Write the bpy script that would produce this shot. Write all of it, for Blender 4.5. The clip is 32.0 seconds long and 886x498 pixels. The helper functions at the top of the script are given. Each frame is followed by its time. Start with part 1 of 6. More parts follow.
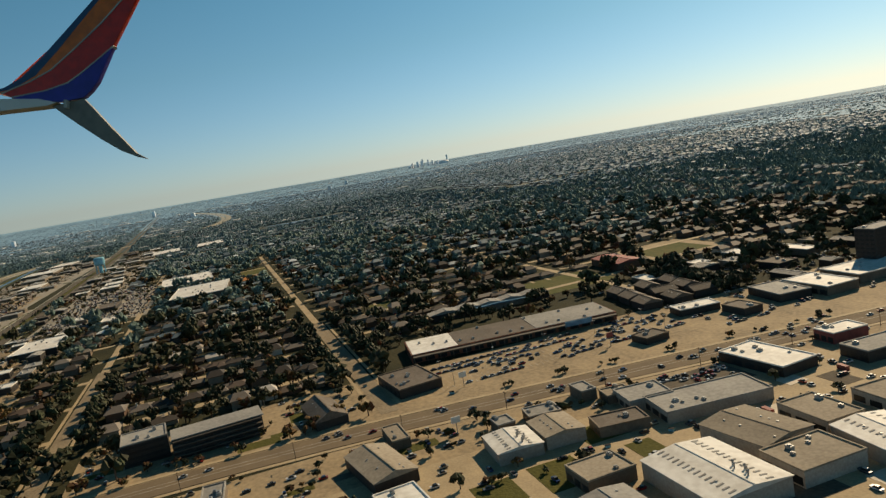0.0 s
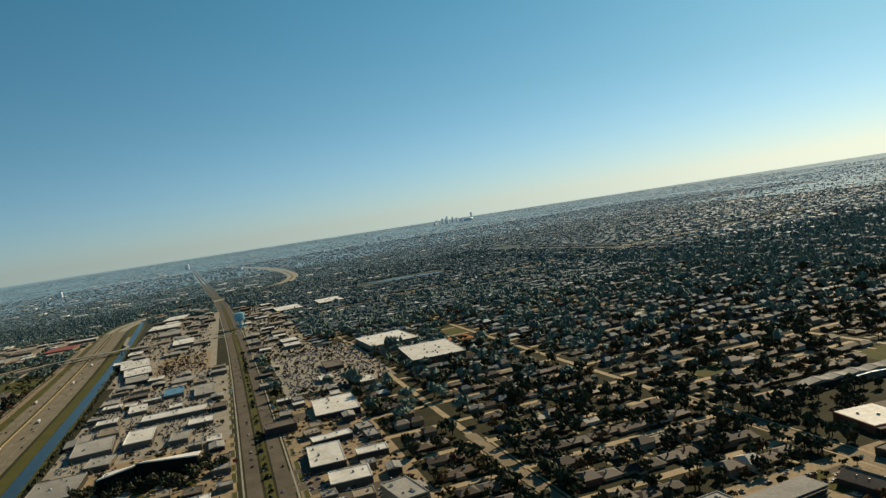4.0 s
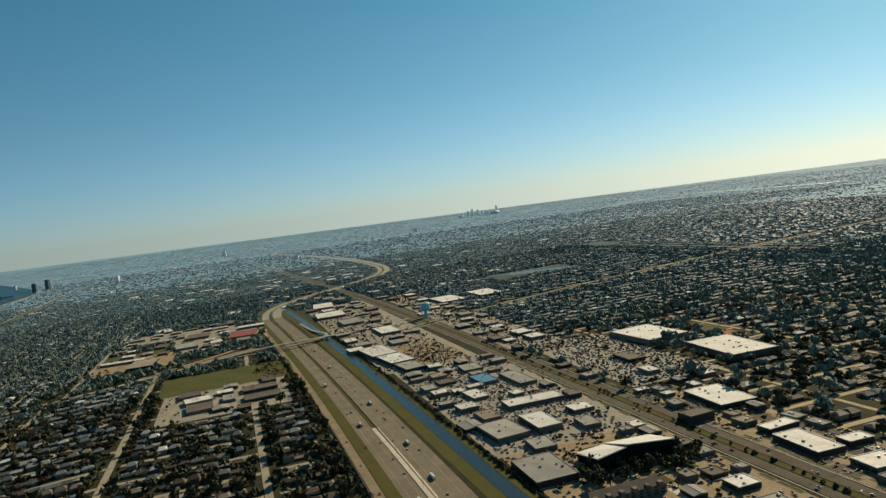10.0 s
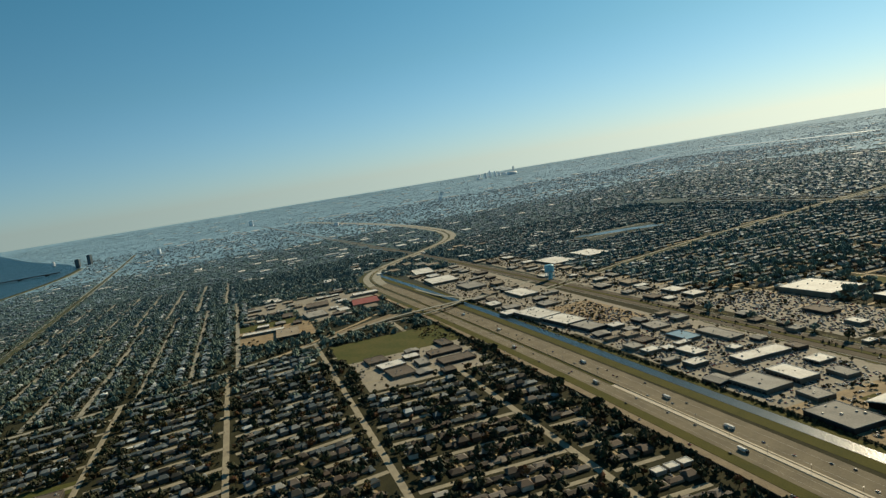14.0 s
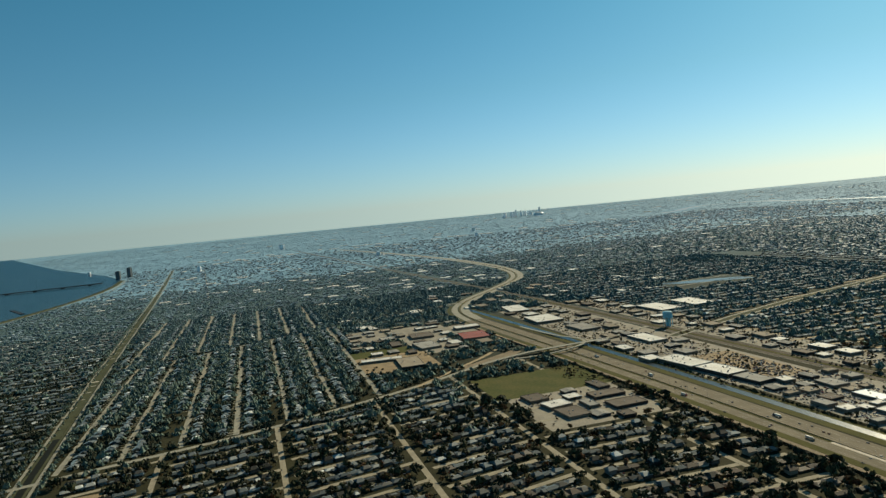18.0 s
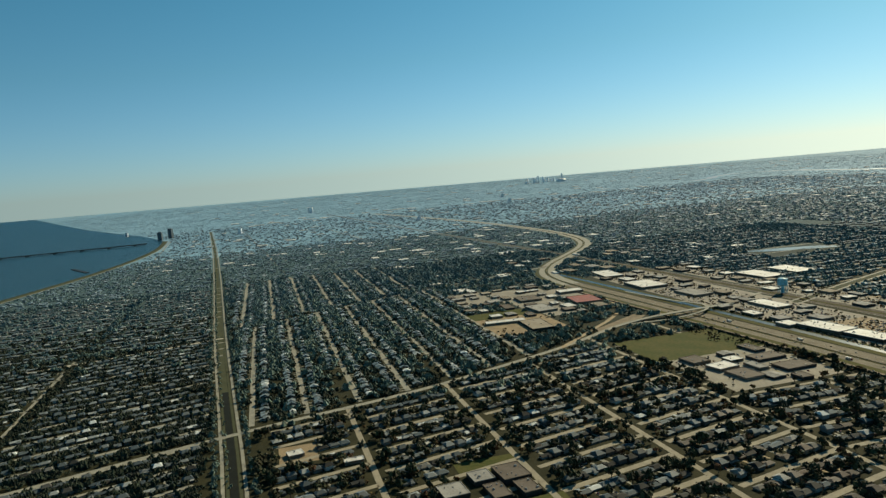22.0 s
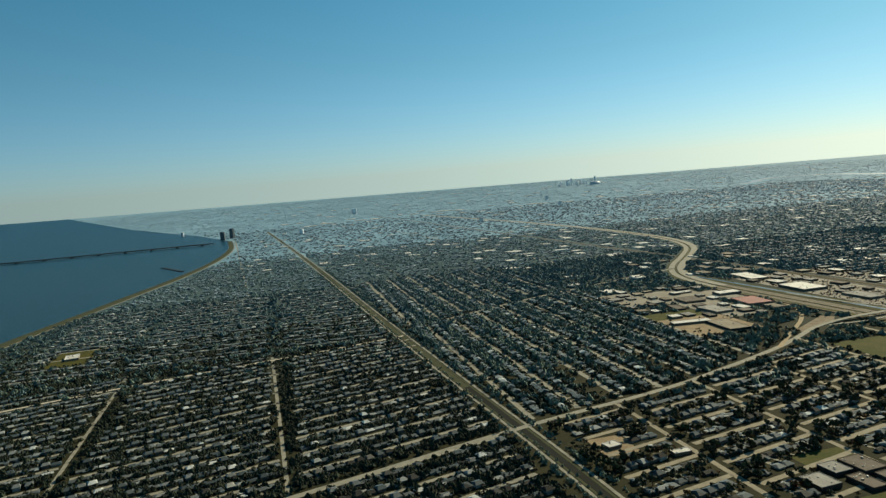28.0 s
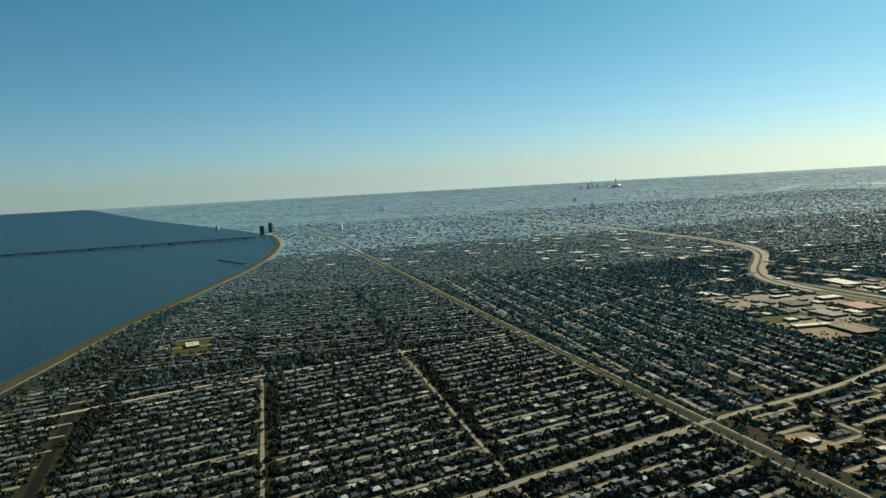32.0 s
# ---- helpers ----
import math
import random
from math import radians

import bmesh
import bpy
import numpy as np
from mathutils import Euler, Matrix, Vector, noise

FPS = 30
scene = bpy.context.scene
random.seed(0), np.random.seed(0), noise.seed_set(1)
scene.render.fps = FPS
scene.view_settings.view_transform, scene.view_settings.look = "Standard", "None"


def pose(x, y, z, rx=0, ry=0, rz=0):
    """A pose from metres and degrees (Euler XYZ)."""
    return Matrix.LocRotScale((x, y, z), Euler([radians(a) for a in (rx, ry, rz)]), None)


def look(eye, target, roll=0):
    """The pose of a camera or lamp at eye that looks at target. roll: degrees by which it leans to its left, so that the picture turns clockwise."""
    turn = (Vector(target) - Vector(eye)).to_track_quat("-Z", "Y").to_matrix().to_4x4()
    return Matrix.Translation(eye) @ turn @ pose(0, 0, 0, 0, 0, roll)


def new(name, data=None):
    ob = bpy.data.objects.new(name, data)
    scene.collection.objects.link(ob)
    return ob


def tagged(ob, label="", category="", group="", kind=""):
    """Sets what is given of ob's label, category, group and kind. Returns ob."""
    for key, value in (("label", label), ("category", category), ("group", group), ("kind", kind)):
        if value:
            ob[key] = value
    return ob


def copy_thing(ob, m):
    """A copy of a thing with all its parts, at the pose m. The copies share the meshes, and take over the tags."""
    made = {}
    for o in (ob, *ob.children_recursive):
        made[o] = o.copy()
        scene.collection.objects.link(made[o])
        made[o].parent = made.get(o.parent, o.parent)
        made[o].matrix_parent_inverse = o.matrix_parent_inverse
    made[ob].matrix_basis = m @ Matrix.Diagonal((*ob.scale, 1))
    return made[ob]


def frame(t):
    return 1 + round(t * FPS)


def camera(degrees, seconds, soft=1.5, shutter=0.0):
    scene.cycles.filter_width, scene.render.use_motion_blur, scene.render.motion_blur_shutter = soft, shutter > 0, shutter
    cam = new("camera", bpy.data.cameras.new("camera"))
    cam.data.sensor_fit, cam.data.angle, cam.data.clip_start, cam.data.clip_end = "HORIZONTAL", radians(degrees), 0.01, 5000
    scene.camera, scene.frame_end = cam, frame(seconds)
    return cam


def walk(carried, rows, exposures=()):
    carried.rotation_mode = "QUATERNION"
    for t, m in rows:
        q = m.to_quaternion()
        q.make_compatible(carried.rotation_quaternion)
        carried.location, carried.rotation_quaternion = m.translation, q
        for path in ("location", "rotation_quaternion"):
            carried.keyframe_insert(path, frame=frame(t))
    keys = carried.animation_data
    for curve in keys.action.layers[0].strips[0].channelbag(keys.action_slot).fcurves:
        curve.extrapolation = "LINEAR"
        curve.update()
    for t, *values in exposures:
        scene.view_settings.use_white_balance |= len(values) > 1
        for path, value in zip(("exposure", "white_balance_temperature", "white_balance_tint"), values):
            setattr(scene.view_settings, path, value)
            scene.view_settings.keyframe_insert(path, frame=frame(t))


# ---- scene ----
cam = camera(63.7, 32.0, soft=1.4)
# The aerial view is modelled at about one to 4.7: one unit here is 4.74 m of the real city.
PATH = [
    (0.0, 0.01, 0.00, 29.50, 82.76, 9.72, -108.25),
    (0.5, 2.83, 8.61, 31.12, 83.10, 10.26, -107.97),
    (1.0, 5.40, 17.20, 32.74, 83.89, 10.71, -107.81),
    (1.5, 7.64, 25.47, 34.33, 84.48, 10.14, -107.71),
    (2.0, 9.65, 33.32, 35.97, 85.37, 10.14, -107.75),
    (2.5, 11.82, 41.46, 37.83, 85.86, 10.01, -107.67),
    (3.0, 13.63, 49.65, 39.61, 86.91, 9.84, -107.56),
    (3.5, 15.68, 57.85, 41.40, 87.67, 9.20, -107.45),
    (5.5, 20.72, 89.99, 46.88, 85.97, 7.51, -106.67),
    (6.0, 21.65, 98.23, 48.35, 85.60, 7.73, -106.29),
    (6.5, 23.08, 106.28, 49.86, 85.23, 8.14, -106.29),
    (7.0, 24.99, 114.50, 51.24, 85.02, 8.59, -106.38),
    (7.5, 26.49, 122.50, 52.47, 84.89, 8.70, -106.46),
    (8.0, 28.29, 130.54, 53.91, 84.81, 8.60, -106.38),
    (8.5, 30.07, 138.71, 55.36, 84.27, 8.55, -106.19),
    (9.0, 32.10, 146.96, 56.84, 84.86, 8.19, -106.39),
    (9.5, 33.80, 155.07, 57.94, 86.08, 7.70, -106.66),
    (10.0, 35.28, 162.89, 59.10, 86.86, 7.50, -106.80),
    (10.5, 36.89, 171.00, 60.58, 87.28, 7.80, -106.84),
    (11.0, 38.41, 179.30, 62.10, 86.71, 8.08, -106.75),
    (11.5, 39.69, 187.51, 63.44, 85.59, 8.43, -106.58),
    (12.0, 41.26, 195.71, 64.75, 84.54, 8.68, -106.53),
    (12.5, 42.81, 203.71, 66.03, 84.12, 8.89, -106.56),
    (13.0, 44.17, 211.71, 67.25, 84.57, 9.13, -106.69),
    (13.5, 45.97, 219.87, 68.65, 84.66, 9.29, -106.67),
    (14.0, 47.98, 228.04, 70.13, 83.93, 9.42, -106.44),
    (14.5, 49.94, 236.06, 71.74, 82.65, 9.20, -106.26),
    (15.0, 51.68, 243.76, 73.10, 84.08, 8.98, -106.04),
    (15.5, 53.44, 251.24, 74.21, 85.78, 8.66, -105.86),
    (17.5, 64.02, 279.83, 77.36, 87.45, 6.21, -105.37),
    (18.0, 65.85, 287.46, 78.32, 86.90, 5.67, -105.28),
    (18.5, 67.32, 295.13, 79.23, 86.21, 5.41, -105.11),
    (19.0, 68.79, 302.96, 80.28, 85.28, 5.25, -105.02),
    (19.5, 69.85, 310.98, 81.02, 84.57, 5.03, -104.84),
    (20.0, 71.00, 318.78, 81.72, 84.05, 4.88, -104.70),
    (20.5, 72.36, 326.38, 82.22, 83.91, 4.64, -104.58),
    (21.0, 73.57, 334.15, 82.62, 83.64, 4.73, -104.53),
    (21.5, 74.78, 342.02, 83.15, 83.83, 4.82, -104.50),
    (22.0, 76.04, 349.95, 83.77, 84.19, 4.97, -104.47),
    (22.5, 77.29, 357.95, 84.42, 84.77, 5.09, -104.49),
    (23.0, 78.65, 365.90, 85.08, 85.42, 5.27, -104.47),
    (23.5, 79.74, 373.78, 85.54, 85.72, 5.28, -104.42),
    (24.0, 80.89, 381.77, 86.10, 85.63, 5.35, -104.25),
    (24.5, 82.31, 389.88, 86.67, 85.48, 5.01, -104.07),
    (25.0, 83.87, 398.07, 87.20, 84.97, 4.89, -103.84),
    (25.5, 85.55, 406.26, 87.74, 84.54, 4.99, -103.75),
    (27.5, 89.75, 438.94, 91.37, 84.35, 4.92, -103.39),
    (28.0, 90.43, 447.48, 92.08, 84.44, 4.68, -103.32),
    (28.5, 91.29, 456.09, 92.70, 84.57, 4.37, -103.23),
    (29.0, 92.02, 464.65, 93.30, 84.64, 4.07, -103.24),
    (29.5, 92.51, 473.23, 93.87, 84.74, 3.96, -103.17),
    (30.0, 93.42, 481.98, 94.46, 84.71, 3.88, -103.05),
    (30.5, 94.52, 490.63, 95.06, 84.64, 3.88, -103.00),
    (31.0, 95.73, 499.31, 95.56, 84.55, 3.72, -102.84),
    (31.5, 96.82, 507.91, 95.89, 84.45, 3.48, -102.79),
    (32.0, 97.95, 516.56, 96.15, 84.44, 3.31, -102.69),
]
walk(cam, [(t, pose(x, y, z, rx, ry, rz)) for t, x, y, z, rx, ry, rz in PATH], exposures=[(0.0, 0.06, 7350, 13), (3.5, 0.0, 7000, 9), (6.0, 0.0, 6900, 6), (9.0, 0.0, 6950, 7), (13.0, 0.0, 6850, 5), (19.0, 0.03, 6550, 1), (32.0, 0.05, 6550, 0)])

# ---- world and sun ----
SUN_EL, SUN_AZ = radians(30), radians(143)   # azimuth from +y (north) towards +x (east)
world = bpy.data.worlds.new("world")
scene.world = world
world.use_nodes = True
wn, wl = world.node_tree.nodes, world.node_tree.links
sky = wn.new("ShaderNodeTexSky")
sky.sky_type, sky.sun_disc = "NISHITA", False
sky.sun_elevation, sky.sun_rotation = SUN_EL, SUN_AZ
sky.air_density, sky.dust_density, sky.ozone_density = 1.0, 0.3, 3.0
coord, sep, top, comb = wn.new("ShaderNodeTexCoord"), wn.new("ShaderNodeSeparateXYZ"), wn.new("ShaderNodeMath"), wn.new("ShaderNodeCombineXYZ")
top.operation = "MAXIMUM"
top.inputs[1].default_value = 0.012
wl.new(coord.outputs["Generated"], sep.inputs[0])
wl.new(sep.outputs[2], top.inputs[0])
wl.new(sep.outputs[0], comb.inputs[0])
wl.new(sep.outputs[1], comb.inputs[1])
wl.new(top.outputs[0], comb.inputs[2])
wl.new(comb.outputs[0], sky.inputs["Vector"])
tint = wn.new("ShaderNodeMix")
tint.data_type, tint.blend_type = "RGBA", "MULTIPLY"
tint.inputs[0].default_value = 1
grade = wn.new("ShaderNodeValToRGB")   # clear winter air: creamy at the horizon, teal above
grade.color_ramp.elements[0].color, grade.color_ramp.elements[1].position, grade.color_ramp.elements[1].color = (0.82, 1.05, 1.46, 1), 0.4, (0.4, 1.07, 1.04, 1)
deep = grade.color_ramp.elements.new(0.8)
deep.color = (0.16, 0.5, 0.56, 1)
step_up = grade.color_ramp.elements.new(0.16)
step_up.color = (0.62, 1.02, 1.12, 1)
wl.new(top.outputs[0], grade.inputs[0])
wl.new(grade.outputs[0], tint.inputs[7])
wl.new(sky.outputs[0], tint.inputs[6])
wl.new(tint.outputs[2], wn["Background"].inputs[0])
wn["Background"].inputs[1].default_value = 0.066
sun = new("sun", bpy.data.lights.new("sun", "SUN"))
sun.data.energy, sun.data.angle, sun.data.color = 4.6, radians(0.5), (1.0, 0.84, 0.6)
sun.matrix_world = look((0, 0, 0), (-math.sin(SUN_AZ) * math.cos(SUN_EL), -math.cos(SUN_AZ) * math.cos(SUN_EL), -math.sin(SUN_EL)))

# ---- materials ----


def material(name, colour, rough=0.8, spec=0.3, metal=0.0, alt=None, size=1.0, mix=0.5, bump=0.0, fine=8.0, island=0.0, each=0.0, hue=0.0, palette=(), through_light=0.0, sheen=0.0, haze_tint=(0.5, 0.78, 1.0)):
    """A surface with variation at two scales. island, each: how far single pieces differ in brightness. Sheen and its
    tint imitate haze.
    """
    m = bpy.data.materials.new(name)
    m.use_nodes = True
    n, l = m.node_tree.nodes, m.node_tree.links
    p = n["Principled BSDF"]
    p.inputs["Roughness"].default_value, p.inputs["Metallic"].default_value = rough, metal
    p.inputs["Specular IOR Level"].default_value = spec
    p.inputs["Sheen Weight"].default_value, p.inputs["Sheen Roughness"].default_value, p.inputs["Sheen Tint"].default_value = sheen, 0.7 if sheen > 0.8 else 0.55, (*haze_tint, 1)
    c = n.new("ShaderNodeTexCoord")
    big, small = n.new("ShaderNodeTexNoise"), n.new("ShaderNodeTexNoise")
    big.inputs["Scale"].default_value, small.inputs["Scale"].default_value = 1 / size, fine / size
    big.inputs["Detail"].default_value, small.inputs["Detail"].default_value = 4, 3
    l.new(c.outputs["Object"], big.inputs["Vector"])
    l.new(c.outputs["Object"], small.inputs["Vector"])
    add = n.new("ShaderNodeMath")
    add.operation = "MULTIPLY_ADD"
    add.inputs[1].default_value = 0.5
    half = n.new("ShaderNodeMath")
    half.operation = "MULTIPLY"
    half.inputs[1].default_value = 0.5
    l.new(small.outputs["Fac"], half.inputs[0])
    l.new(big.outputs["Fac"], add.inputs[0])
    l.new(half.outputs[0], add.inputs[2])
    ramp = n.new("ShaderNodeValToRGB")
    ramp.color_ramp.elements[0].position, ramp.color_ramp.elements[1].position = 0.5 - 0.2 * mix - 0.02, 0.5 + 0.2 * mix
    other = alt or tuple(v * 0.7 for v in colour)
    ramp.color_ramp.elements[0].color, ramp.color_ramp.elements[1].color = (*other, 1), (*colour, 1)
    l.new(add.outputs[0], ramp.inputs[0])
    out = ramp.outputs[0]
    if island or each or hue:
        hsv = n.new("ShaderNodeHueSaturation")
        l.new(out, hsv.inputs["Color"])
        r = n.new("ShaderNodeNewGeometry").outputs["Random Per Island"] if island else n.new("ShaderNodeObjectInfo").outputs["Random"]
        mp = n.new("ShaderNodeMapRange")
        amount = island or each
        mp.inputs["To Min"].default_value, mp.inputs["To Max"].default_value = 1 - amount, 1 + amount
        l.new(r, mp.inputs[0])
        l.new(mp.outputs[0], hsv.inputs["Value"])
        if hue:
            wave = n.new("ShaderNodeMath")
            wave.operation = "SINE"
            scale = n.new("ShaderNodeMath")
            scale.operation = "MULTIPLY"
            scale.inputs[1].default_value = 91.7
            l.new(r, scale.inputs[0])
            l.new(scale.outputs[0], wave.inputs[0])
            mh = n.new("ShaderNodeMapRange")
            mh.inputs["From Min"].default_value = -1
            mh.inputs["To Min"].default_value, mh.inputs["To Max"].default_value = 0.5 - hue, 0.5 + hue
            l.new(wave.outputs[0], mh.inputs[0])
            l.new(mh.outputs[0], hsv.inputs["Hue"])
        out = hsv.outputs[0]
    if palette:
        r = n.new("ShaderNodeNewGeometry").outputs["Random Per Island"] if island else n.new("ShaderNodeObjectInfo").outputs["Random"]
        pal = n.new("ShaderNodeValToRGB")
        pal.color_ramp.interpolation = "CONSTANT"
        for k, (at, col) in enumerate(palette):
            stop = pal.color_ramp.elements[0] if k == 0 else pal.color_ramp.elements.new(at)
            stop.position, stop.color = at, (*col, 1)
        pal.color_ramp.elements.remove(pal.color_ramp.elements[-1])
        l.new(r, pal.inputs[0])
        blend = n.new("ShaderNodeMix")
        blend.data_type, blend.blend_type = "RGBA", "MULTIPLY"
        blend.inputs[0].default_value = 1
        l.new(pal.outputs[0], blend.inputs[6])
        l.new(out, blend.inputs[7])
        out = blend.outputs[2]
    l.new(out, p.inputs["Base Color"])
    if through_light:
        leafy, both = n.new("ShaderNodeBsdfTranslucent"), n.new("ShaderNodeMixShader")
        both.inputs[0].default_value = through_light
        l.new(out, leafy.inputs["Color"])
        l.new(p.outputs[0], both.inputs[1])
        l.new(leafy.outputs[0], both.inputs[2])
        l.new(both.outputs[0], n["Material Output"].inputs["Surface"])
    if bump:
        b = n.new("ShaderNodeBump")
        b.inputs["Strength"].default_value, b.inputs["Distance"].default_value = bump, 0.05 * size
        l.new(small.outputs["Fac"], b.inputs["Height"])
        l.new(b.outputs[0], p.inputs["Normal"])
    return m


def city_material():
    """Distant suburb: canopy broken by roofs, streets and lawns, its colours blued for haze."""
    m = bpy.data.materials.new("hazed_suburb")
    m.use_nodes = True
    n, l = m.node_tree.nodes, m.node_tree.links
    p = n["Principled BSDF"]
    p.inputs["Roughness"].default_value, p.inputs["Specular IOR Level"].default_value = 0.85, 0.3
    # bluish sheen brightens grazing views in place of haze
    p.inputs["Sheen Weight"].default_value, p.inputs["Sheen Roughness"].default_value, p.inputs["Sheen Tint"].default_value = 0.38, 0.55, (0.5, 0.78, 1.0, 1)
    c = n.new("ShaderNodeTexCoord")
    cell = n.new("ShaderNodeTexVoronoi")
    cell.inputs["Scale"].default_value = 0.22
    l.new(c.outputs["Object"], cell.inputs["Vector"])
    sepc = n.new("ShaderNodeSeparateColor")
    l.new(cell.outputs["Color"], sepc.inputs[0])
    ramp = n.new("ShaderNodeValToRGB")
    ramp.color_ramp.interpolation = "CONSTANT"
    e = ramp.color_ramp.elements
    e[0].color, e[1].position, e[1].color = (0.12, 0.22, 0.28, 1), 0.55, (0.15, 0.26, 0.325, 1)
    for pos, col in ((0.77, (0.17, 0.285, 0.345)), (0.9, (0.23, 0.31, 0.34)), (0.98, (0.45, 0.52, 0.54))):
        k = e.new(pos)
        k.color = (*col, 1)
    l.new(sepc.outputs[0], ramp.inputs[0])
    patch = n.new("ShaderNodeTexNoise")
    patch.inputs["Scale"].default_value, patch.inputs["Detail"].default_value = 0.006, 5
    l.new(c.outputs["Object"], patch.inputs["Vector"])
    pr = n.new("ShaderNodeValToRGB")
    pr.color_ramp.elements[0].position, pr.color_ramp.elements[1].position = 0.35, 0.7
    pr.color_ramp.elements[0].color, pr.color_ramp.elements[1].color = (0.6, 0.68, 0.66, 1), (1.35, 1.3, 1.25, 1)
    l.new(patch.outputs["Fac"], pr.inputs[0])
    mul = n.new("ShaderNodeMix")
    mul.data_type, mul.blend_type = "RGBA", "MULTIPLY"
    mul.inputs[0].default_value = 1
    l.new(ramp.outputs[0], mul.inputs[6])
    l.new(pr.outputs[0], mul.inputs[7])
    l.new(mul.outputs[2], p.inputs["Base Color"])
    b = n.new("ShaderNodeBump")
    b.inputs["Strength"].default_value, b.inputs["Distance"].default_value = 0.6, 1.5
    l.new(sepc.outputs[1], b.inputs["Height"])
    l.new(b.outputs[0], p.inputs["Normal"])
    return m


SHINGLES = [(0.0, (0.0462, 0.0353, 0.0277)), (0.22, (0.0798, 0.063, 0.0487)), (0.45, (0.118, 0.084, 0.0613)), (0.64, (0.16, 0.134, 0.109)), (0.86, (0.227, 0.193, 0.155)), (0.97, (0.462, 0.428, 0.378))]
BRICKS = [(0.0, (0.158, 0.0968, 0.066)), (0.35, (0.22, 0.167, 0.123)), (0.65, (0.317, 0.264, 0.202)), (0.9, (0.528, 0.493, 0.422))]
PAINTS = [(0.0, (0.75, 0.75, 0.73)), (0.26, (0.03, 0.03, 0.033)), (0.48, (0.3, 0.3, 0.3)), (0.66, (0.13, 0.13, 0.14)), (0.78, (0.3, 0.03, 0.025)), (0.86, (0.03, 0.06, 0.16)), (0.93, (0.4, 0.34, 0.25))]
# haze is painted into the far and outer roof colours
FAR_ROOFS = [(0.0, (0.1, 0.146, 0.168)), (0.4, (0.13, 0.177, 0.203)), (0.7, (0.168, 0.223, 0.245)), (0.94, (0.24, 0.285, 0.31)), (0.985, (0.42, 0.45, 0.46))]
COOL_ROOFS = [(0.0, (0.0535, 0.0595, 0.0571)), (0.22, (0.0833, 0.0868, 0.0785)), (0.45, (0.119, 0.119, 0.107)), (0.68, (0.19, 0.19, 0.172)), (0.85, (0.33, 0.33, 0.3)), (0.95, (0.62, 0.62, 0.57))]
# COOL_ROOFS darkened, to dim blocks that came out too bright
DIM_ROOFS = [(0.0, (0.0238, 0.0264, 0.0254)), (0.22, (0.037, 0.0386, 0.0349)), (0.45, (0.0528, 0.0528, 0.0475)), (0.68, (0.0844, 0.0844, 0.0762)), (0.8, (0.1628, 0.1591, 0.1406)), (0.93, (0.37, 0.3626, 0.3256))]
# wall colours cooled to imitate haze over outer blocks
COOL_WALLS = [(0.0, (0.13, 0.112, 0.094)), (0.4, (0.19, 0.18, 0.16)), (0.75, (0.27, 0.265, 0.24)), (0.95, (0.5, 0.5, 0.46))]
GREY = dict(colour=(1, 1, 1), alt=(0.72, 0.72, 0.72))

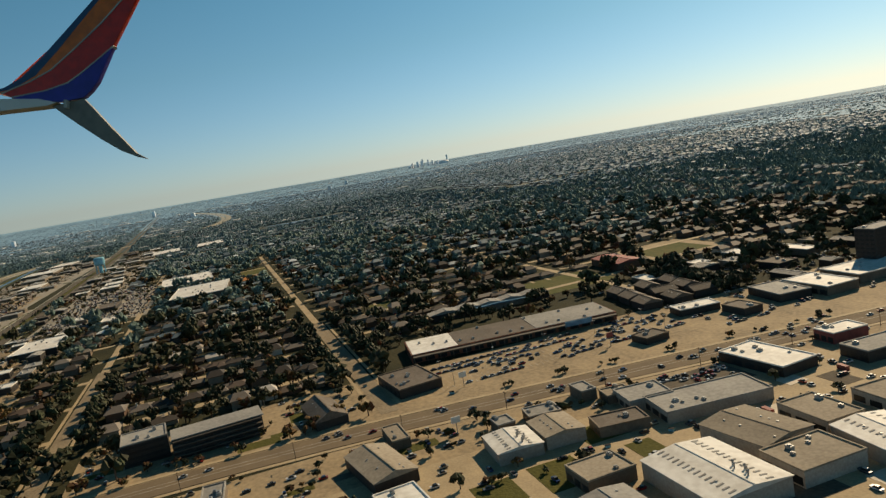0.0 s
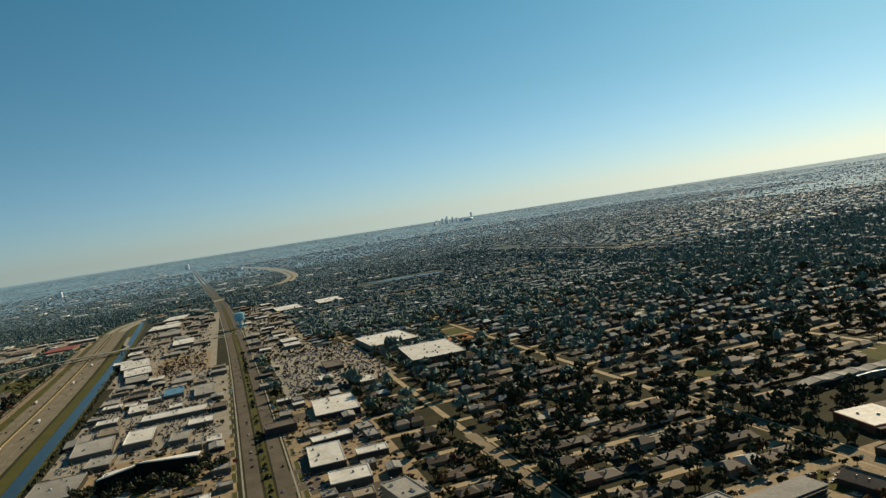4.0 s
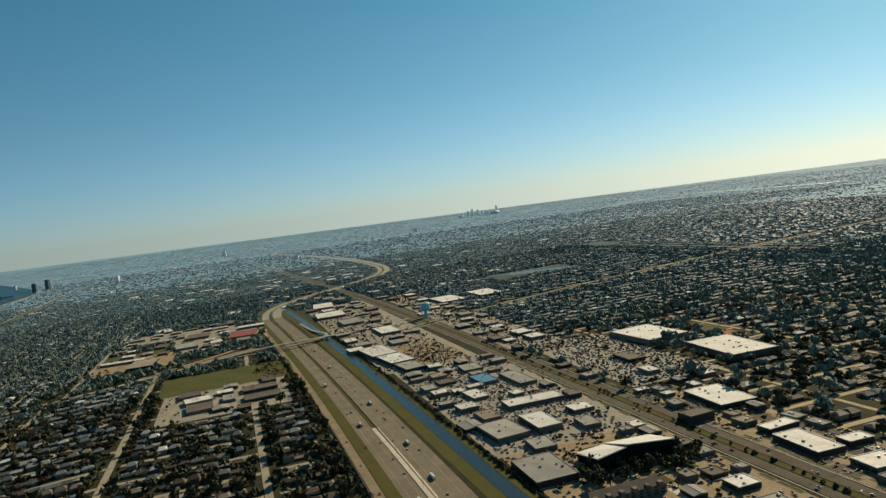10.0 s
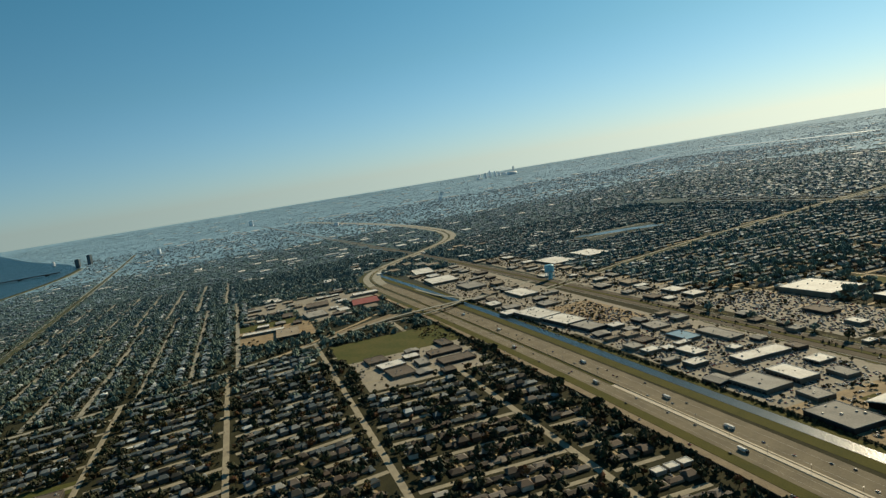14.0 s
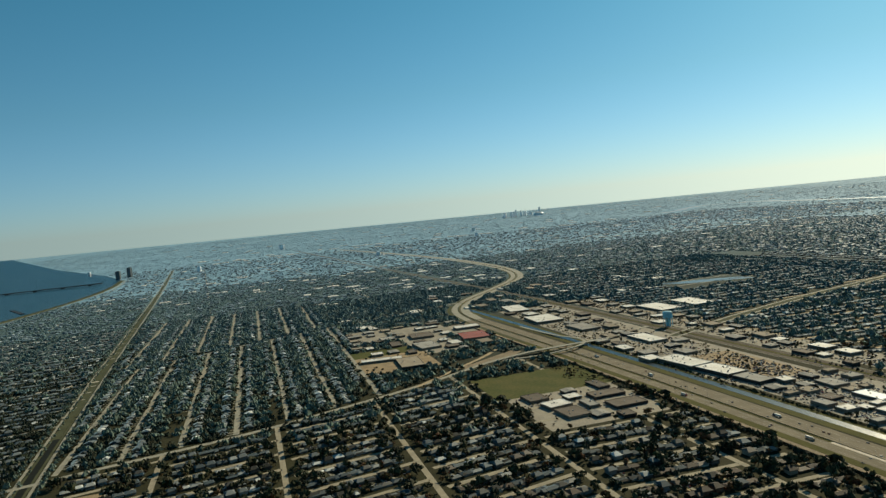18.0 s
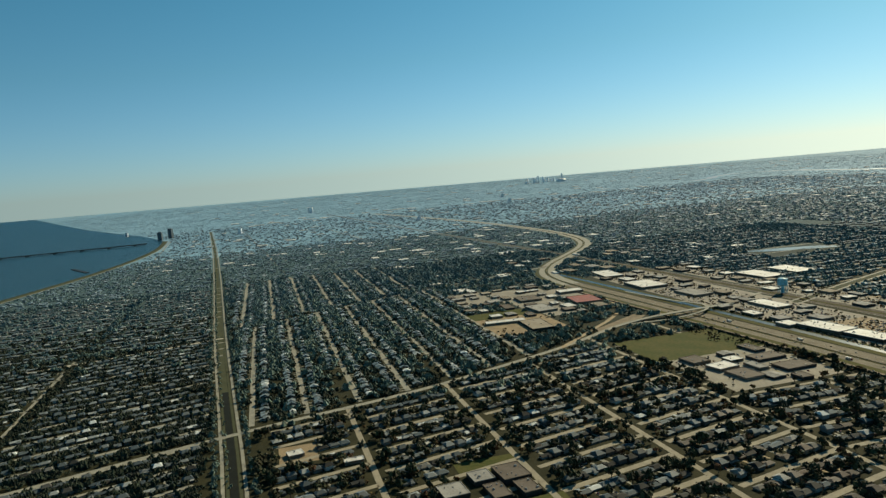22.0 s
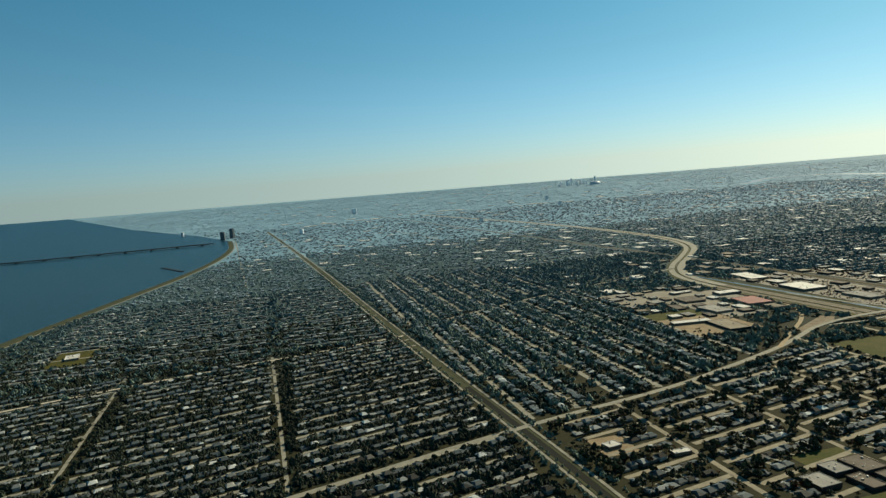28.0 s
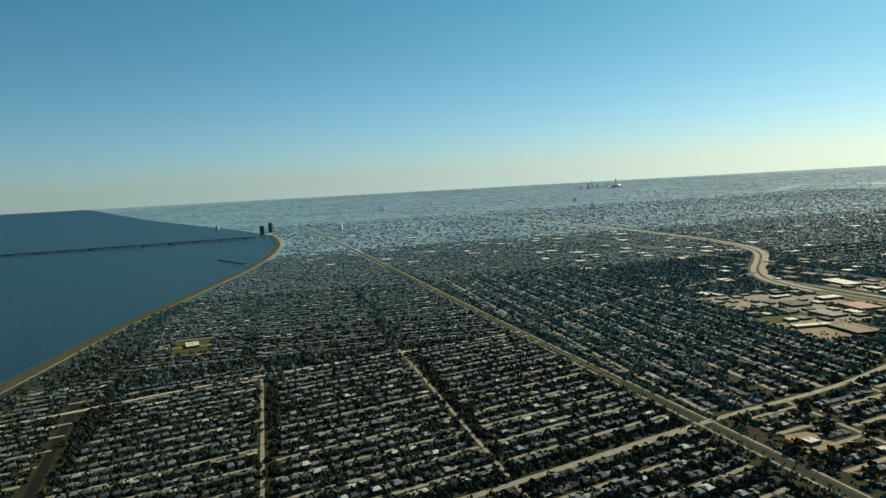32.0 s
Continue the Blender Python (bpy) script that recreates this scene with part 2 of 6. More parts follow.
M = {
    "winglet_blue": material("winglet_blue", (0.015, 0.07, 0.16), 0.35, 0.5, size=0.3),
    "winglet_orange": material("winglet_orange", (0.85, 0.16, 0.008), 0.35, 0.5, size=0.3),
    "winglet_red": material("winglet_red", (0.7, 0.02, 0.004), 0.35, 0.5, size=0.3),
    "winglet_navy": material("winglet_navy", (0.03, 0.02, 0.3), 0.35, 0.5, size=0.3),
    "winglet_grey": material("winglet_grey", (0.2, 0.175, 0.13), 0.45, 0.5, size=0.3),
    # lifted leaf colour and cool sheen stand in for haze
    "mid_leaf": material("hazed_suburb_leaves", (0.118, 0.154, 0.118), 0.8, 0.25, alt=(0.072, 0.1, 0.078), size=0.9, fine=6, island=0.5, hue=0.025, through_light=0.4, sheen=0.9, haze_tint=(0.66, 0.9, 0.78)),
    "street": material("dusty_street", (0.3, 0.24, 0.16), 0.9, 0.15, alt=(0.19, 0.15, 0.1), size=4, fine=12),
    "far_roof": material("hazed_roofs", rough=0.7, spec=0.4, size=2, island=0.2, sheen=0.3, palette=FAR_ROOFS, **GREY),
    # window bands almost as white as the shafts, imitating haze
    "haze_glass": material("haze_whitened_glazing", (0.85, 0.9, 0.95), 0.3, 0.5, size=20),
    # matte black: dark glass with the trees' shade painted in
    "black_glass": material("shaded_black_glazing", (0.014, 0.013, 0.012), 0.85, 0.1, size=3),
    "red_brick": material("red_brown_brick", (0.26, 0.1, 0.06), 0.9, 0.2, alt=(0.18, 0.07, 0.045), size=2, fine=12),
    "cool_shingle": material("hazed_grey_shingles", rough=0.8, spec=0.2, size=2, fine=10, island=0.2, sheen=0.3, palette=COOL_ROOFS, **GREY),
    "slate": material("darkened_shingles", rough=0.85, spec=0.2, size=2, fine=10, island=0.2, palette=DIM_ROOFS, **GREY),
    "oak": material("dark_oak_leaves", (0.042, 0.058, 0.034), 0.8, 0.25, alt=(0.018, 0.027, 0.017), size=0.7, fine=6, island=0.5, hue=0.03, through_light=0.25),
    "cool_wall": material("hazed_brick_and_siding", rough=0.9, spec=0.2, size=2, fine=12, island=0.2, sheen=0.15, palette=COOL_WALLS, **GREY),
    "cool_concrete": material("grey_concrete", (0.4, 0.378, 0.3), 0.85, 0.25, alt=(0.2, 0.195, 0.16), size=3, fine=12, mix=0.7),
    "grey_lot": material("grey_parking_surface", (0.39, 0.35, 0.275), 0.88, 0.2, alt=(0.22, 0.2, 0.165), size=7, fine=10, mix=0.8),
    "levee_grass": material("levee_grass", (0.095, 0.1, 0.055), 0.95, 0.1, alt=(0.055, 0.062, 0.036), size=6, fine=16, mix=0.9),
    "pale_wall": material("painted_metal_wall", (0.4, 0.36, 0.3), 0.8, 0.25, alt=(0.3, 0.26, 0.22), size=2, fine=9, each=0.15),
    "trailer": material("white_trailer_panels", (0.7, 0.7, 0.68), 0.5, 0.4, size=1, each=0.25),
    "pale": material("bright_new_concrete", (0.62, 0.55, 0.44), 0.8, 0.3, alt=(0.5, 0.44, 0.34), size=4),
    "ditch": material("dark_ditch_water", (0.014, 0.017, 0.012), 0.85, 0.12, alt=(0.009, 0.011, 0.008), size=5),
    # three leaf colours, bluer and paler outward, with haze painted in
    "far_leaf": material("hazed_canopy", (0.12, 0.172, 0.165), 0.85, 0.25, alt=(0.085, 0.13, 0.128), size=2, fine=4, island=0.5, hue=0.02, through_light=0.3, sheen=0.75, haze_tint=(0.52, 0.84, 0.9)),
    "farther_leaf": material("hazed_blue_canopy", (0.12, 0.19, 0.22), 0.85, 0.25, alt=(0.095, 0.155, 0.18), size=3, fine=4, island=0.35, hue=0.015, through_light=0.3, sheen=1.0),
    "farthest_leaf": material("hazed_pale_canopy", (0.16, 0.25, 0.31), 0.85, 0.25, alt=(0.13, 0.215, 0.275), size=4, fine=4, island=0.25, hue=0.012, through_light=0.3, sheen=0.6),
    "dark_tower": material("dark_apartment_tower", (0.1, 0.13, 0.15), 0.6, 0.4, size=10),
    "lawn": material("lawn_and_yard", (0.056, 0.052, 0.025), 0.95, 0.1, alt=(0.016, 0.019, 0.0095), size=5, fine=14, mix=0.9, bump=0.3),
    "city": city_material(),
    "concrete": material("pale_concrete", (0.46, 0.355, 0.215), 0.85, 0.25, alt=(0.31, 0.235, 0.14), size=3, fine=12, mix=0.7),
    "highway": material("highway_concrete", (0.235, 0.2, 0.138), 0.9, 0.15, alt=(0.15, 0.128, 0.09), size=6, fine=20),
    "asphalt": material("worn_asphalt", (0.15, 0.125, 0.092), 0.95, 0.12, alt=(0.09, 0.076, 0.06), size=5, fine=14),
    "lot": material("parking_surface", (0.42, 0.315, 0.185), 0.88, 0.2, alt=(0.19, 0.145, 0.09), size=6, fine=10, mix=0.8),
    "block_street": material("worn_street_concrete", (0.42, 0.372, 0.27), 0.88, 0.2, alt=(0.22, 0.198, 0.15), size=3, fine=12, mix=0.8),
    "avenue": material("grey_brown_avenue", (0.21, 0.158, 0.1), 0.92, 0.15, alt=(0.14, 0.106, 0.07), size=3, fine=16, mix=0.8),
    "paint": material("road_paint", (0.5, 0.47, 0.4), 0.8, 0.2),
    "grass": material("dry_winter_grass", (0.11, 0.1, 0.026), 0.95, 0.1, alt=(0.06, 0.064, 0.018), size=7, fine=18, mix=0.9, bump=0.3),
    "green": material("green_playing_field", (0.07, 0.084, 0.024), 0.95, 0.1, alt=(0.115, 0.105, 0.036), size=10, fine=8, bump=0.2),
    "clay": material("orange_clay", (0.42, 0.17, 0.06), 0.95, 0.1, size=6),
    "canal": material("canal_water", (0.013, 0.023, 0.028), 0.28, 0.4, alt=(0.018, 0.028, 0.032), size=4, bump=0.3, fine=10),
    "lake": material("lake_water", (0.006, 0.034, 0.052), 0.3, 0.25, alt=(0.009, 0.042, 0.062), size=120, bump=0.35, fine=60),
    "river": material("river_water", (0.07, 0.12, 0.14), 0.3, 0.5, alt=(0.07, 0.11, 0.13), size=20),
    "white_roof": material("white_membrane_roof", (0.78, 0.76, 0.7), 0.7, 0.3, alt=(0.58, 0.55, 0.49), size=5, fine=6, each=0.08),
    "tan_roof": material("tan_gravel_roof", (0.34, 0.29, 0.22), 0.9, 0.2, alt=(0.24, 0.2, 0.15), size=4, fine=12, each=0.2),
    "grey_roof": material("grey_built_up_roof", (0.36, 0.345, 0.31), 0.85, 0.25, alt=(0.24, 0.23, 0.21), size=4, fine=9, each=0.15),
    "dark_roof": material("dark_brown_roof", (0.1, 0.08, 0.062), 0.85, 0.25, alt=(0.15, 0.125, 0.1), size=3, fine=9, each=0.2),
    "red_roof": material("faded_red_roof", (0.32, 0.085, 0.07), 0.7, 0.3, size=4),
    "blue_roof": material("blue_metal_roof", (0.12, 0.28, 0.4), 0.45, 0.4, size=4),
    "shingle": material("house_shingles", rough=0.75, spec=0.3, size=2, fine=10, island=0.2, palette=SHINGLES, **GREY),
    "shingle_one": material("house_shingles_single", rough=0.75, spec=0.3, size=2, fine=10, each=0.2, palette=SHINGLES, **GREY),
    "brick_wall": material("house_brick_and_siding", rough=0.9, spec=0.2, size=2, fine=12, island=0.2, palette=BRICKS, **GREY),
    "brick_one": material("house_brick_single", rough=0.9, spec=0.2, size=2, fine=12, each=0.2, palette=BRICKS, **GREY),
    # both wall colours lowered to imitate shade on viewer-facing sides
    "wall": material("stucco_wall", (0.2, 0.16, 0.118), 0.9, 0.2, alt=(0.14, 0.112, 0.084), size=3, fine=10, each=0.25),
    "dark_wall": material("shade_dark_wall", (0.04, 0.034, 0.03), 0.6, 0.4, alt=(0.026, 0.023, 0.02), size=3),
    "unit": material("galvanised_unit", (0.42, 0.42, 0.4), 0.5, 0.5, metal=0.3, size=0.6, each=0.3),
    "glass": material("tinted_glass", (0.02, 0.022, 0.024), 0.35, 0.3, size=2),
    "car": material("car_paint", rough=0.25, spec=0.5, size=1, each=0.1, palette=PAINTS, **GREY),
    "cars": material("car_paint_many", rough=0.25, spec=0.5, size=1, island=0.1, palette=PAINTS, **GREY),
    "rubber": material("tyre_rubber", (0.02, 0.02, 0.02), 0.9, 0.2),
    "bark": material("bark", (0.12, 0.09, 0.065), 0.95, 0.1, size=0.3),
    "leaf": material("evergreen_leaves", (0.075, 0.075, 0.032), 0.75, 0.25, alt=(0.03, 0.034, 0.014), size=0.7, fine=6, island=0.55, hue=0.04, through_light=0.25),
    "brown_leaf": material("winter_brown_leaves", (0.2, 0.115, 0.045), 0.8, 0.2, alt=(0.12, 0.075, 0.035), size=0.7, fine=6, island=0.4, hue=0.03, through_light=0.42),
    # near-white shaft colour stands in for haze on backlit towers
    "haze_tower": material("haze_whitened_tower", (0.93, 0.96, 1.0), 0.6, 0.4, size=20, each=0.12),
    "dome": material("white_dome_roof", (0.85, 0.85, 0.82), 0.45, 0.5, size=30),
    "tank": material("pale_blue_tank_paint", (0.22, 0.54, 0.66), 0.45, 0.4, size=2),
    "steel": material("grey_steel", (0.3, 0.3, 0.29), 0.5, 0.4, metal=0.5, size=1),
}



def haze_lawn():
    """Dry yards near the avenue blend to a painted haze blue further out."""
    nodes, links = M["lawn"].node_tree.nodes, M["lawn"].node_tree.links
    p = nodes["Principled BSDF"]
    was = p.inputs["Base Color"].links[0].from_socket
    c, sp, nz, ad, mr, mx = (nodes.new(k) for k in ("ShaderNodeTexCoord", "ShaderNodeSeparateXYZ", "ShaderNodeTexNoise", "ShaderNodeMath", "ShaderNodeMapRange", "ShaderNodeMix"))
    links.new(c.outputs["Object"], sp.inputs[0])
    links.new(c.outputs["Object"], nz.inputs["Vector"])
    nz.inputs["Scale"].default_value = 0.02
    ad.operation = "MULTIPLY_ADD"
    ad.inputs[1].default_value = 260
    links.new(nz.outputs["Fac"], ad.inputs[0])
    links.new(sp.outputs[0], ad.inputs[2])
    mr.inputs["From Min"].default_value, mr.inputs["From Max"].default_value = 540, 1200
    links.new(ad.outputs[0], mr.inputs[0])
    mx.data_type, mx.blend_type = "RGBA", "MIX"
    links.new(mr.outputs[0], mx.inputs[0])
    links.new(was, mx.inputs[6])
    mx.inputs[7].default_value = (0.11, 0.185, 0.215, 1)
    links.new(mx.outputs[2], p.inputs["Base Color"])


haze_lawn()

# ---- mesh helpers ----


def mesh_of(name, verts, faces, mats, index=None):
    me = bpy.data.meshes.new(name)
    me.from_pydata([tuple(v) for v in verts], [], [tuple(f) for f in faces])
    for m in mats:
        me.materials.append(M[m])
    if index is not None:
        me.polygons.foreach_set("material_index", index)
    me.update()
    return me


def part(name, shape, mat, parent=None, label=""):
    """Links (verts, faces) as one mesh object."""
    ob = new(name, mesh_of(name, shape[0], shape[1], [mat]))
    ob.parent = parent
    if label:
        ob["label"] = label
    return ob


def base(name, x, y, z=0.0, rot=0.0, label="", category="", group=""):
    ob = new(name)
    ob.empty_display_size = 0.5
    ob.matrix_basis = pose(x, y, z, 0, 0, rot)
    return tagged(ob, label, category, group)


def join(*shapes):
    v, f = [], []
    for s in shapes:
        k = len(v)
        v += [tuple(p) for p in s[0]]
        f += [tuple(i + k for i in q) for q in s[1]]
    return v, f


def box(x0, x1, y0, y1, z0, z1):
    v = [(x, y, z) for z in (z0, z1) for x, y in ((x0, y0), (x1, y0), (x1, y1), (x0, y1))]
    return v, [(3, 2, 1, 0), (4, 5, 6, 7), (0, 1, 5, 4), (1, 2, 6, 5), (2, 3, 7, 6), (3, 0, 4, 7)]


def prism(ring, z0, z1):
    n = len(ring)
    v = [(x, y, z0) for x, y in ring] + [(x, y, z1) for x, y in ring]
    return v, [tuple(range(n - 1, -1, -1)), tuple(range(n, 2 * n))] + [(i, (i + 1) % n, n + (i + 1) % n, n + i) for i in range(n)]


def hip(x0, x1, y0, y1, z0, z1, run):
    """A closed hipped (run > 0) or gabled (run = 0) roof with its ridge along x."""
    ym = (y0 + y1) / 2
    t = 0.06
    v = [(x0, y0, z0 - t), (x1, y0, z0 - t), (x1, y1, z0 - t), (x0, y1, z0 - t), (x0, y0, z0), (x1, y0, z0), (x1, y1, z0), (x0, y1, z0), (x0 + run, ym, z1), (x1 - run, ym, z1)]
    return v, [(3, 2, 1, 0), (0, 1, 5, 4), (1, 2, 6, 5), (2, 3, 7, 6), (3, 0, 4, 7), (4, 5, 9, 8), (6, 7, 8, 9), (5, 6, 9), (7, 4, 8)]


def tube(x, y, z0, z1, r0, r1, n=8, lean=(0, 0)):
    ring = [(math.cos(2 * math.pi * i / n), math.sin(2 * math.pi * i / n)) for i in range(n)]
    v = [(x + r0 * a, y + r0 * b, z0) for a, b in ring] + [(x + lean[0] + r1 * a, y + lean[1] + r1 * b, z1) for a, b in ring]
    return v, [tuple(range(n - 1, -1, -1)), tuple(range(n, 2 * n))] + [(i, (i + 1) % n, n + (i + 1) % n, n + i) for i in range(n)]


def ribbon(points, width, z=0.03, thick=0.05, offset=0.0):
    """A strip along points (x, y or x, y, z), smoothed, with thickness."""
    p = np.array([(*q, 0) if len(q) == 2 else q for q in points], float)
    for _ in range(2):
        a, b = p[:-1] * 0.75 + p[1:] * 0.25, p[:-1] * 0.25 + p[1:] * 0.75
        p = np.vstack([p[:1], np.stack([a, b], 1).reshape(-1, 3), p[-1:]])
    d = np.gradient(p[:, :2], axis=0)
    d /= np.linalg.norm(d, axis=1)[:, None]
    side = np.stack([-d[:, 1], d[:, 0]], 1)
    v, f = [], []
    for q, s in zip(p, side):
        c = q[:2] + s * offset
        l, r = c + s * width / 2, c - s * width / 2
        h = z + q[2]
        v += [(l[0], l[1], h), (r[0], r[1], h), (r[0], r[1], h - thick), (l[0], l[1], h - thick)]
    for i in range(len(p) - 1):
        k = 4 * i
        f += [(k, k + 1, k + 5, k + 4), (k + 1, k + 2, k + 6, k + 5), (k + 3, k, k + 4, k + 7), (k + 2, k + 3, k + 7, k + 6)]
    f += [(3, 2, 1, 0), tuple(4 * len(p) - 4 + i for i in range(4))]
    return v, f


def structure(name, shape, mat, label=""):
    return tagged(part(name, shape, mat), label, kind="structure")


def scatter(name, templates, pos, size, turn, mats, label, category):
    """Many alike small pieces as one object: templates of (verts, triangles, material per triangle)."""
    which = np.random.randint(len(templates), size=len(pos))
    V, F, I, k = [], [], [], 0
    for j, (tv, tf, tm) in enumerate(templates):
        s = which == j
        if not s.any():
            continue
        n = int(s.sum())
        v = tv[None] * size[s][:, None, :]
        c, d = np.cos(turn[s])[:, None], np.sin(turn[s])[:, None]
        v = np.stack([v[..., 0] * c - v[..., 1] * d, v[..., 0] * d + v[..., 1] * c, v[..., 2]], -1) + pos[s][:, None, :]
        V.append(v.reshape(-1, 3))
        F.append((tf[None] + (k + np.arange(n) * len(tv))[:, None, None]).reshape(-1, 3))
        I.append(np.tile(tm, n))
        k += n * len(tv)
    V, F, I = np.concatenate(V), np.concatenate(F), np.concatenate(I)
    me = bpy.data.meshes.new(name)
    me.vertices.add(len(V))
    me.vertices.foreach_set("co", V.astype(np.float32).ravel())
    me.loops.add(F.size)
    me.loops.foreach_set("vertex_index", F.astype(np.int32).ravel())
    me.polygons.add(len(F))
    me.polygons.foreach_set("loop_start", np.arange(0, F.size, 3, dtype=np.int32))
    for m in mats:
        me.materials.append(M[m])
    me.polygons.foreach_set("material_index", I.astype(np.int32))
    me.update(calc_edges=True)
    me.shade_flat()
    me.validate()
    return tagged(new(name, me), label, category, kind="stuff")


def triangles(shape, mat=0):
    t = [(f[0], f[i], f[i + 1]) for f in shape[1] for i in range(1, len(f) - 1)]
    return np.array(shape[0], float), np.array(t), np.full(len(t), mat)


def merge(*parts):
    k, V, F, I = 0, [], [], []
    for v, f, m in parts:
        V.append(v), F.append(f + k), I.append(m)
        k += len(v)
    return np.concatenate(V), np.concatenate(F), np.concatenate(I)

# ---- the plan ----
KEEP = []      # rectangles (x0, x1, y0, y1) that hold no house or tree
LINES = []     # corridors (points, half width)


def keep(x0, x1, y0, y1):
    KEEP.append((min(x0, x1), max(x0, x1), min(y0, y1), max(y0, y1)))


def clear(x, y, margin=0.0):
    """True where nothing is reserved."""
    ok = np.ones(len(x), bool)
    for a, b, c, d in KEEP:
        ok &= ~((x > a - margin) & (x < b + margin) & (y > c - margin) & (y < d + margin))
    for pts, half in LINES:
        for p, q in zip(pts[:-1], pts[1:]):
            p, q = np.array(p[:2], float), np.array(q[:2], float)
            d = q - p
            t = np.clip(((x - p[0]) * d[0] + (y - p[1]) * d[1]) / (d @ d), 0, 1)
            ok &= np.hypot(x - p[0] - t * d[0], y - p[1] - t * d[1]) > half + margin
    return ok


SHORE = [(-900, 905), (100, 745), (300, 705), (420, 684), (507, 667), (646, 646), (740, 623), (860, 597), (990, 567), (1120, 545), (1260, 532), (1420, 528), (1640, 545), (1980, 640), (2700, 890), (3000, 992), (4400, 1470), (5800, 1950)]


def rise(x):
    """Height of the ground, raised far out to fit the horizon in the camera's view."""
    return np.maximum(0.0, np.asarray(x, float) - 3000) * 0.0115


def shore_y(x):
    return np.interp(x, [p[0] for p in SHORE], [p[1] for p in SHORE])


HIGHWAY = [(-700, 129), (-100, 129), (150, 130), (300, 132.5), (440, 139), (540, 144.5), (585, 142), (622, 130), (660, 106), (700, 72), (760, 27), (820, 4), (900, -9), (1000, -13), (1120, -14), (1400, 0), (2000, 60)]
VETERANS = [(-300, 66), (60, 64.5), (300, 65.5), (460, 69), (600, 73), (700, 78), (900, 88), (1500, 120), (2300, 160)]
ESPLANADE = [(-400, 353), (100, 359), (265, 364), (390, 373), (540, 383), (850, 401), (1270, 428), (1870, 472)]
WILLIAMS = [(77, 60), (79, 40), (81, 19), (80, -10), (75, -45), (69, -83), (55, -180), (30, -400)]
POWER = [(290, 505), (305, 451), (333, 366), (347, 300), (362, 262), (379, 222), (392, 200), (403, 183), (407, 170, 0.4), (408, 158, 1.2), (408, 146, 1.7), (409, 132, 1.7), (410, 120, 1.6), (413, 107, 0.8), (424, 91, 0.1), (432, 72)]
LONG = [(430, 668), (437, 645), (472, 552), (500, 421), (512, 380)]
CROSSTOWN = [(398, 78), (424, 15), (448, -50), (470, -130), (495, -215), (520, -330), (560, -520), (640, -900)]
RIVER = [(1450, -1290), (1696, -1318), (1981, -1377), (2262, -1489), (2420, -1380), (2300, -1200), (2179, -1126), (2100, -1000)]

# ---- ground, water and roads ----
step = [-6500, -2000, -500, 0, 300, 780, 1100, 1500, 3000, 6500]
gx, gy = step, [-6500, -3000, -1200, -450, -160, 200, 700, 1500, 3500, 6500]
gv = [(x, y, float(rise(x))) for y in gy for x in gx]
gf, gi = [], []
for j in range(len(gy) - 1):
    for i in range(len(gx) - 1):
        k = j * len(gx) + i
        gf.append((k, k + 1, k + 1 + len(gx), k + len(gx)))
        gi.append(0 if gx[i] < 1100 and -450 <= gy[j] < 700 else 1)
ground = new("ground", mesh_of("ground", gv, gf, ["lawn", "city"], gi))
tagged(ground, "flat suburban ground of dry lawns and haze-tinted far tree-covered blocks", "ground", kind="structure")

sv = [(x, y, 0.03 + float(rise(x))) for x, y in SHORE] + [(x, 6400, 0.03 + float(rise(x))) for x, _ in SHORE]
n = len(SHORE)
water = new("water", mesh_of("water", sv, [(i, i + 1, n + i + 1, n + i) for i in range(n - 1)], ["lake"]))
tagged(water, "calm blue lake water reaching the far shore", "lake", kind="structure")
structure("levee", ribbon([(x, y + 2.5) for x, y in SHORE[:13]], 9, 0.7, 0.75), "levee_grass", "grassy levee along the lake shore")
structure("levee_path", ribbon([(x, y - 3.5) for x, y in SHORE[:13]], 1.2, 0.06), "grey_lot", "pale path at the foot of the levee")
causeway = base("causeway_bridge", 1575, 575, label="long low concrete causeway bridge crossing the lake", category="bridge")
for k in range(2):
    part("deck", box(-4 + 14 * k, 2 + 14 * k, 0, 4200, 2.2, 3.2), "dark_wall", causeway)
    for j in range(24):
        part("pier", box(-3 + 14 * k, 1 + 14 * k, 20 + 48 * j, 23 + 48 * j, -0.2, 2.2), "dark_wall", causeway)
breakwater = structure("breakwater", ribbon([(1075, 575), (1105, 588), (1160, 612)], 5, 0.8, 0.8), "dark_wall", "dark stone breakwater in the lake")
river = structure("river", ribbon(RIVER, 34, 0.05, 0.06), "river", "wide river bend far off")
structure("pond", prism([(552, -98), (566, -100), (580, -70), (590, -38), (584, -33), (570, -50)], 0.0, 0.04), "river", "small park pond")
keep(545, 592, -102, -30)

CANAL = [(-700, 113), (60, 113.5), (150, 114.5), (230, 116.3), (300, 117.8), (383, 120.5), (468, 124), (540, 128), (592, 131)]
canal = structure("canal", ribbon(CANAL, 3.5, 0.025, 0.05, 0.3), "canal", "straight drainage canal with dark blue water")
structure("canal_bank", ribbon(CANAL, 3.4, 0.03, 0.1, 3.9), "grass", "dry grass bank between highway and canal")
structure("canal_bank", ribbon(CANAL, 1.8, 0.05, 0.1, -2.4), "grass", "overgrown canal bank")
LINES.append((CANAL, 5))
structure("highway", ribbon(HIGHWAY[:6], 7.6, 0.06, 0.07, -4.6), "highway", "pale concrete motorway carriageway")
structure("highway", ribbon(HIGHWAY[5:], 7.2, 0.06, 0.07, -4.6), "cool_concrete", "pale grey motorway carriageway in the bend")
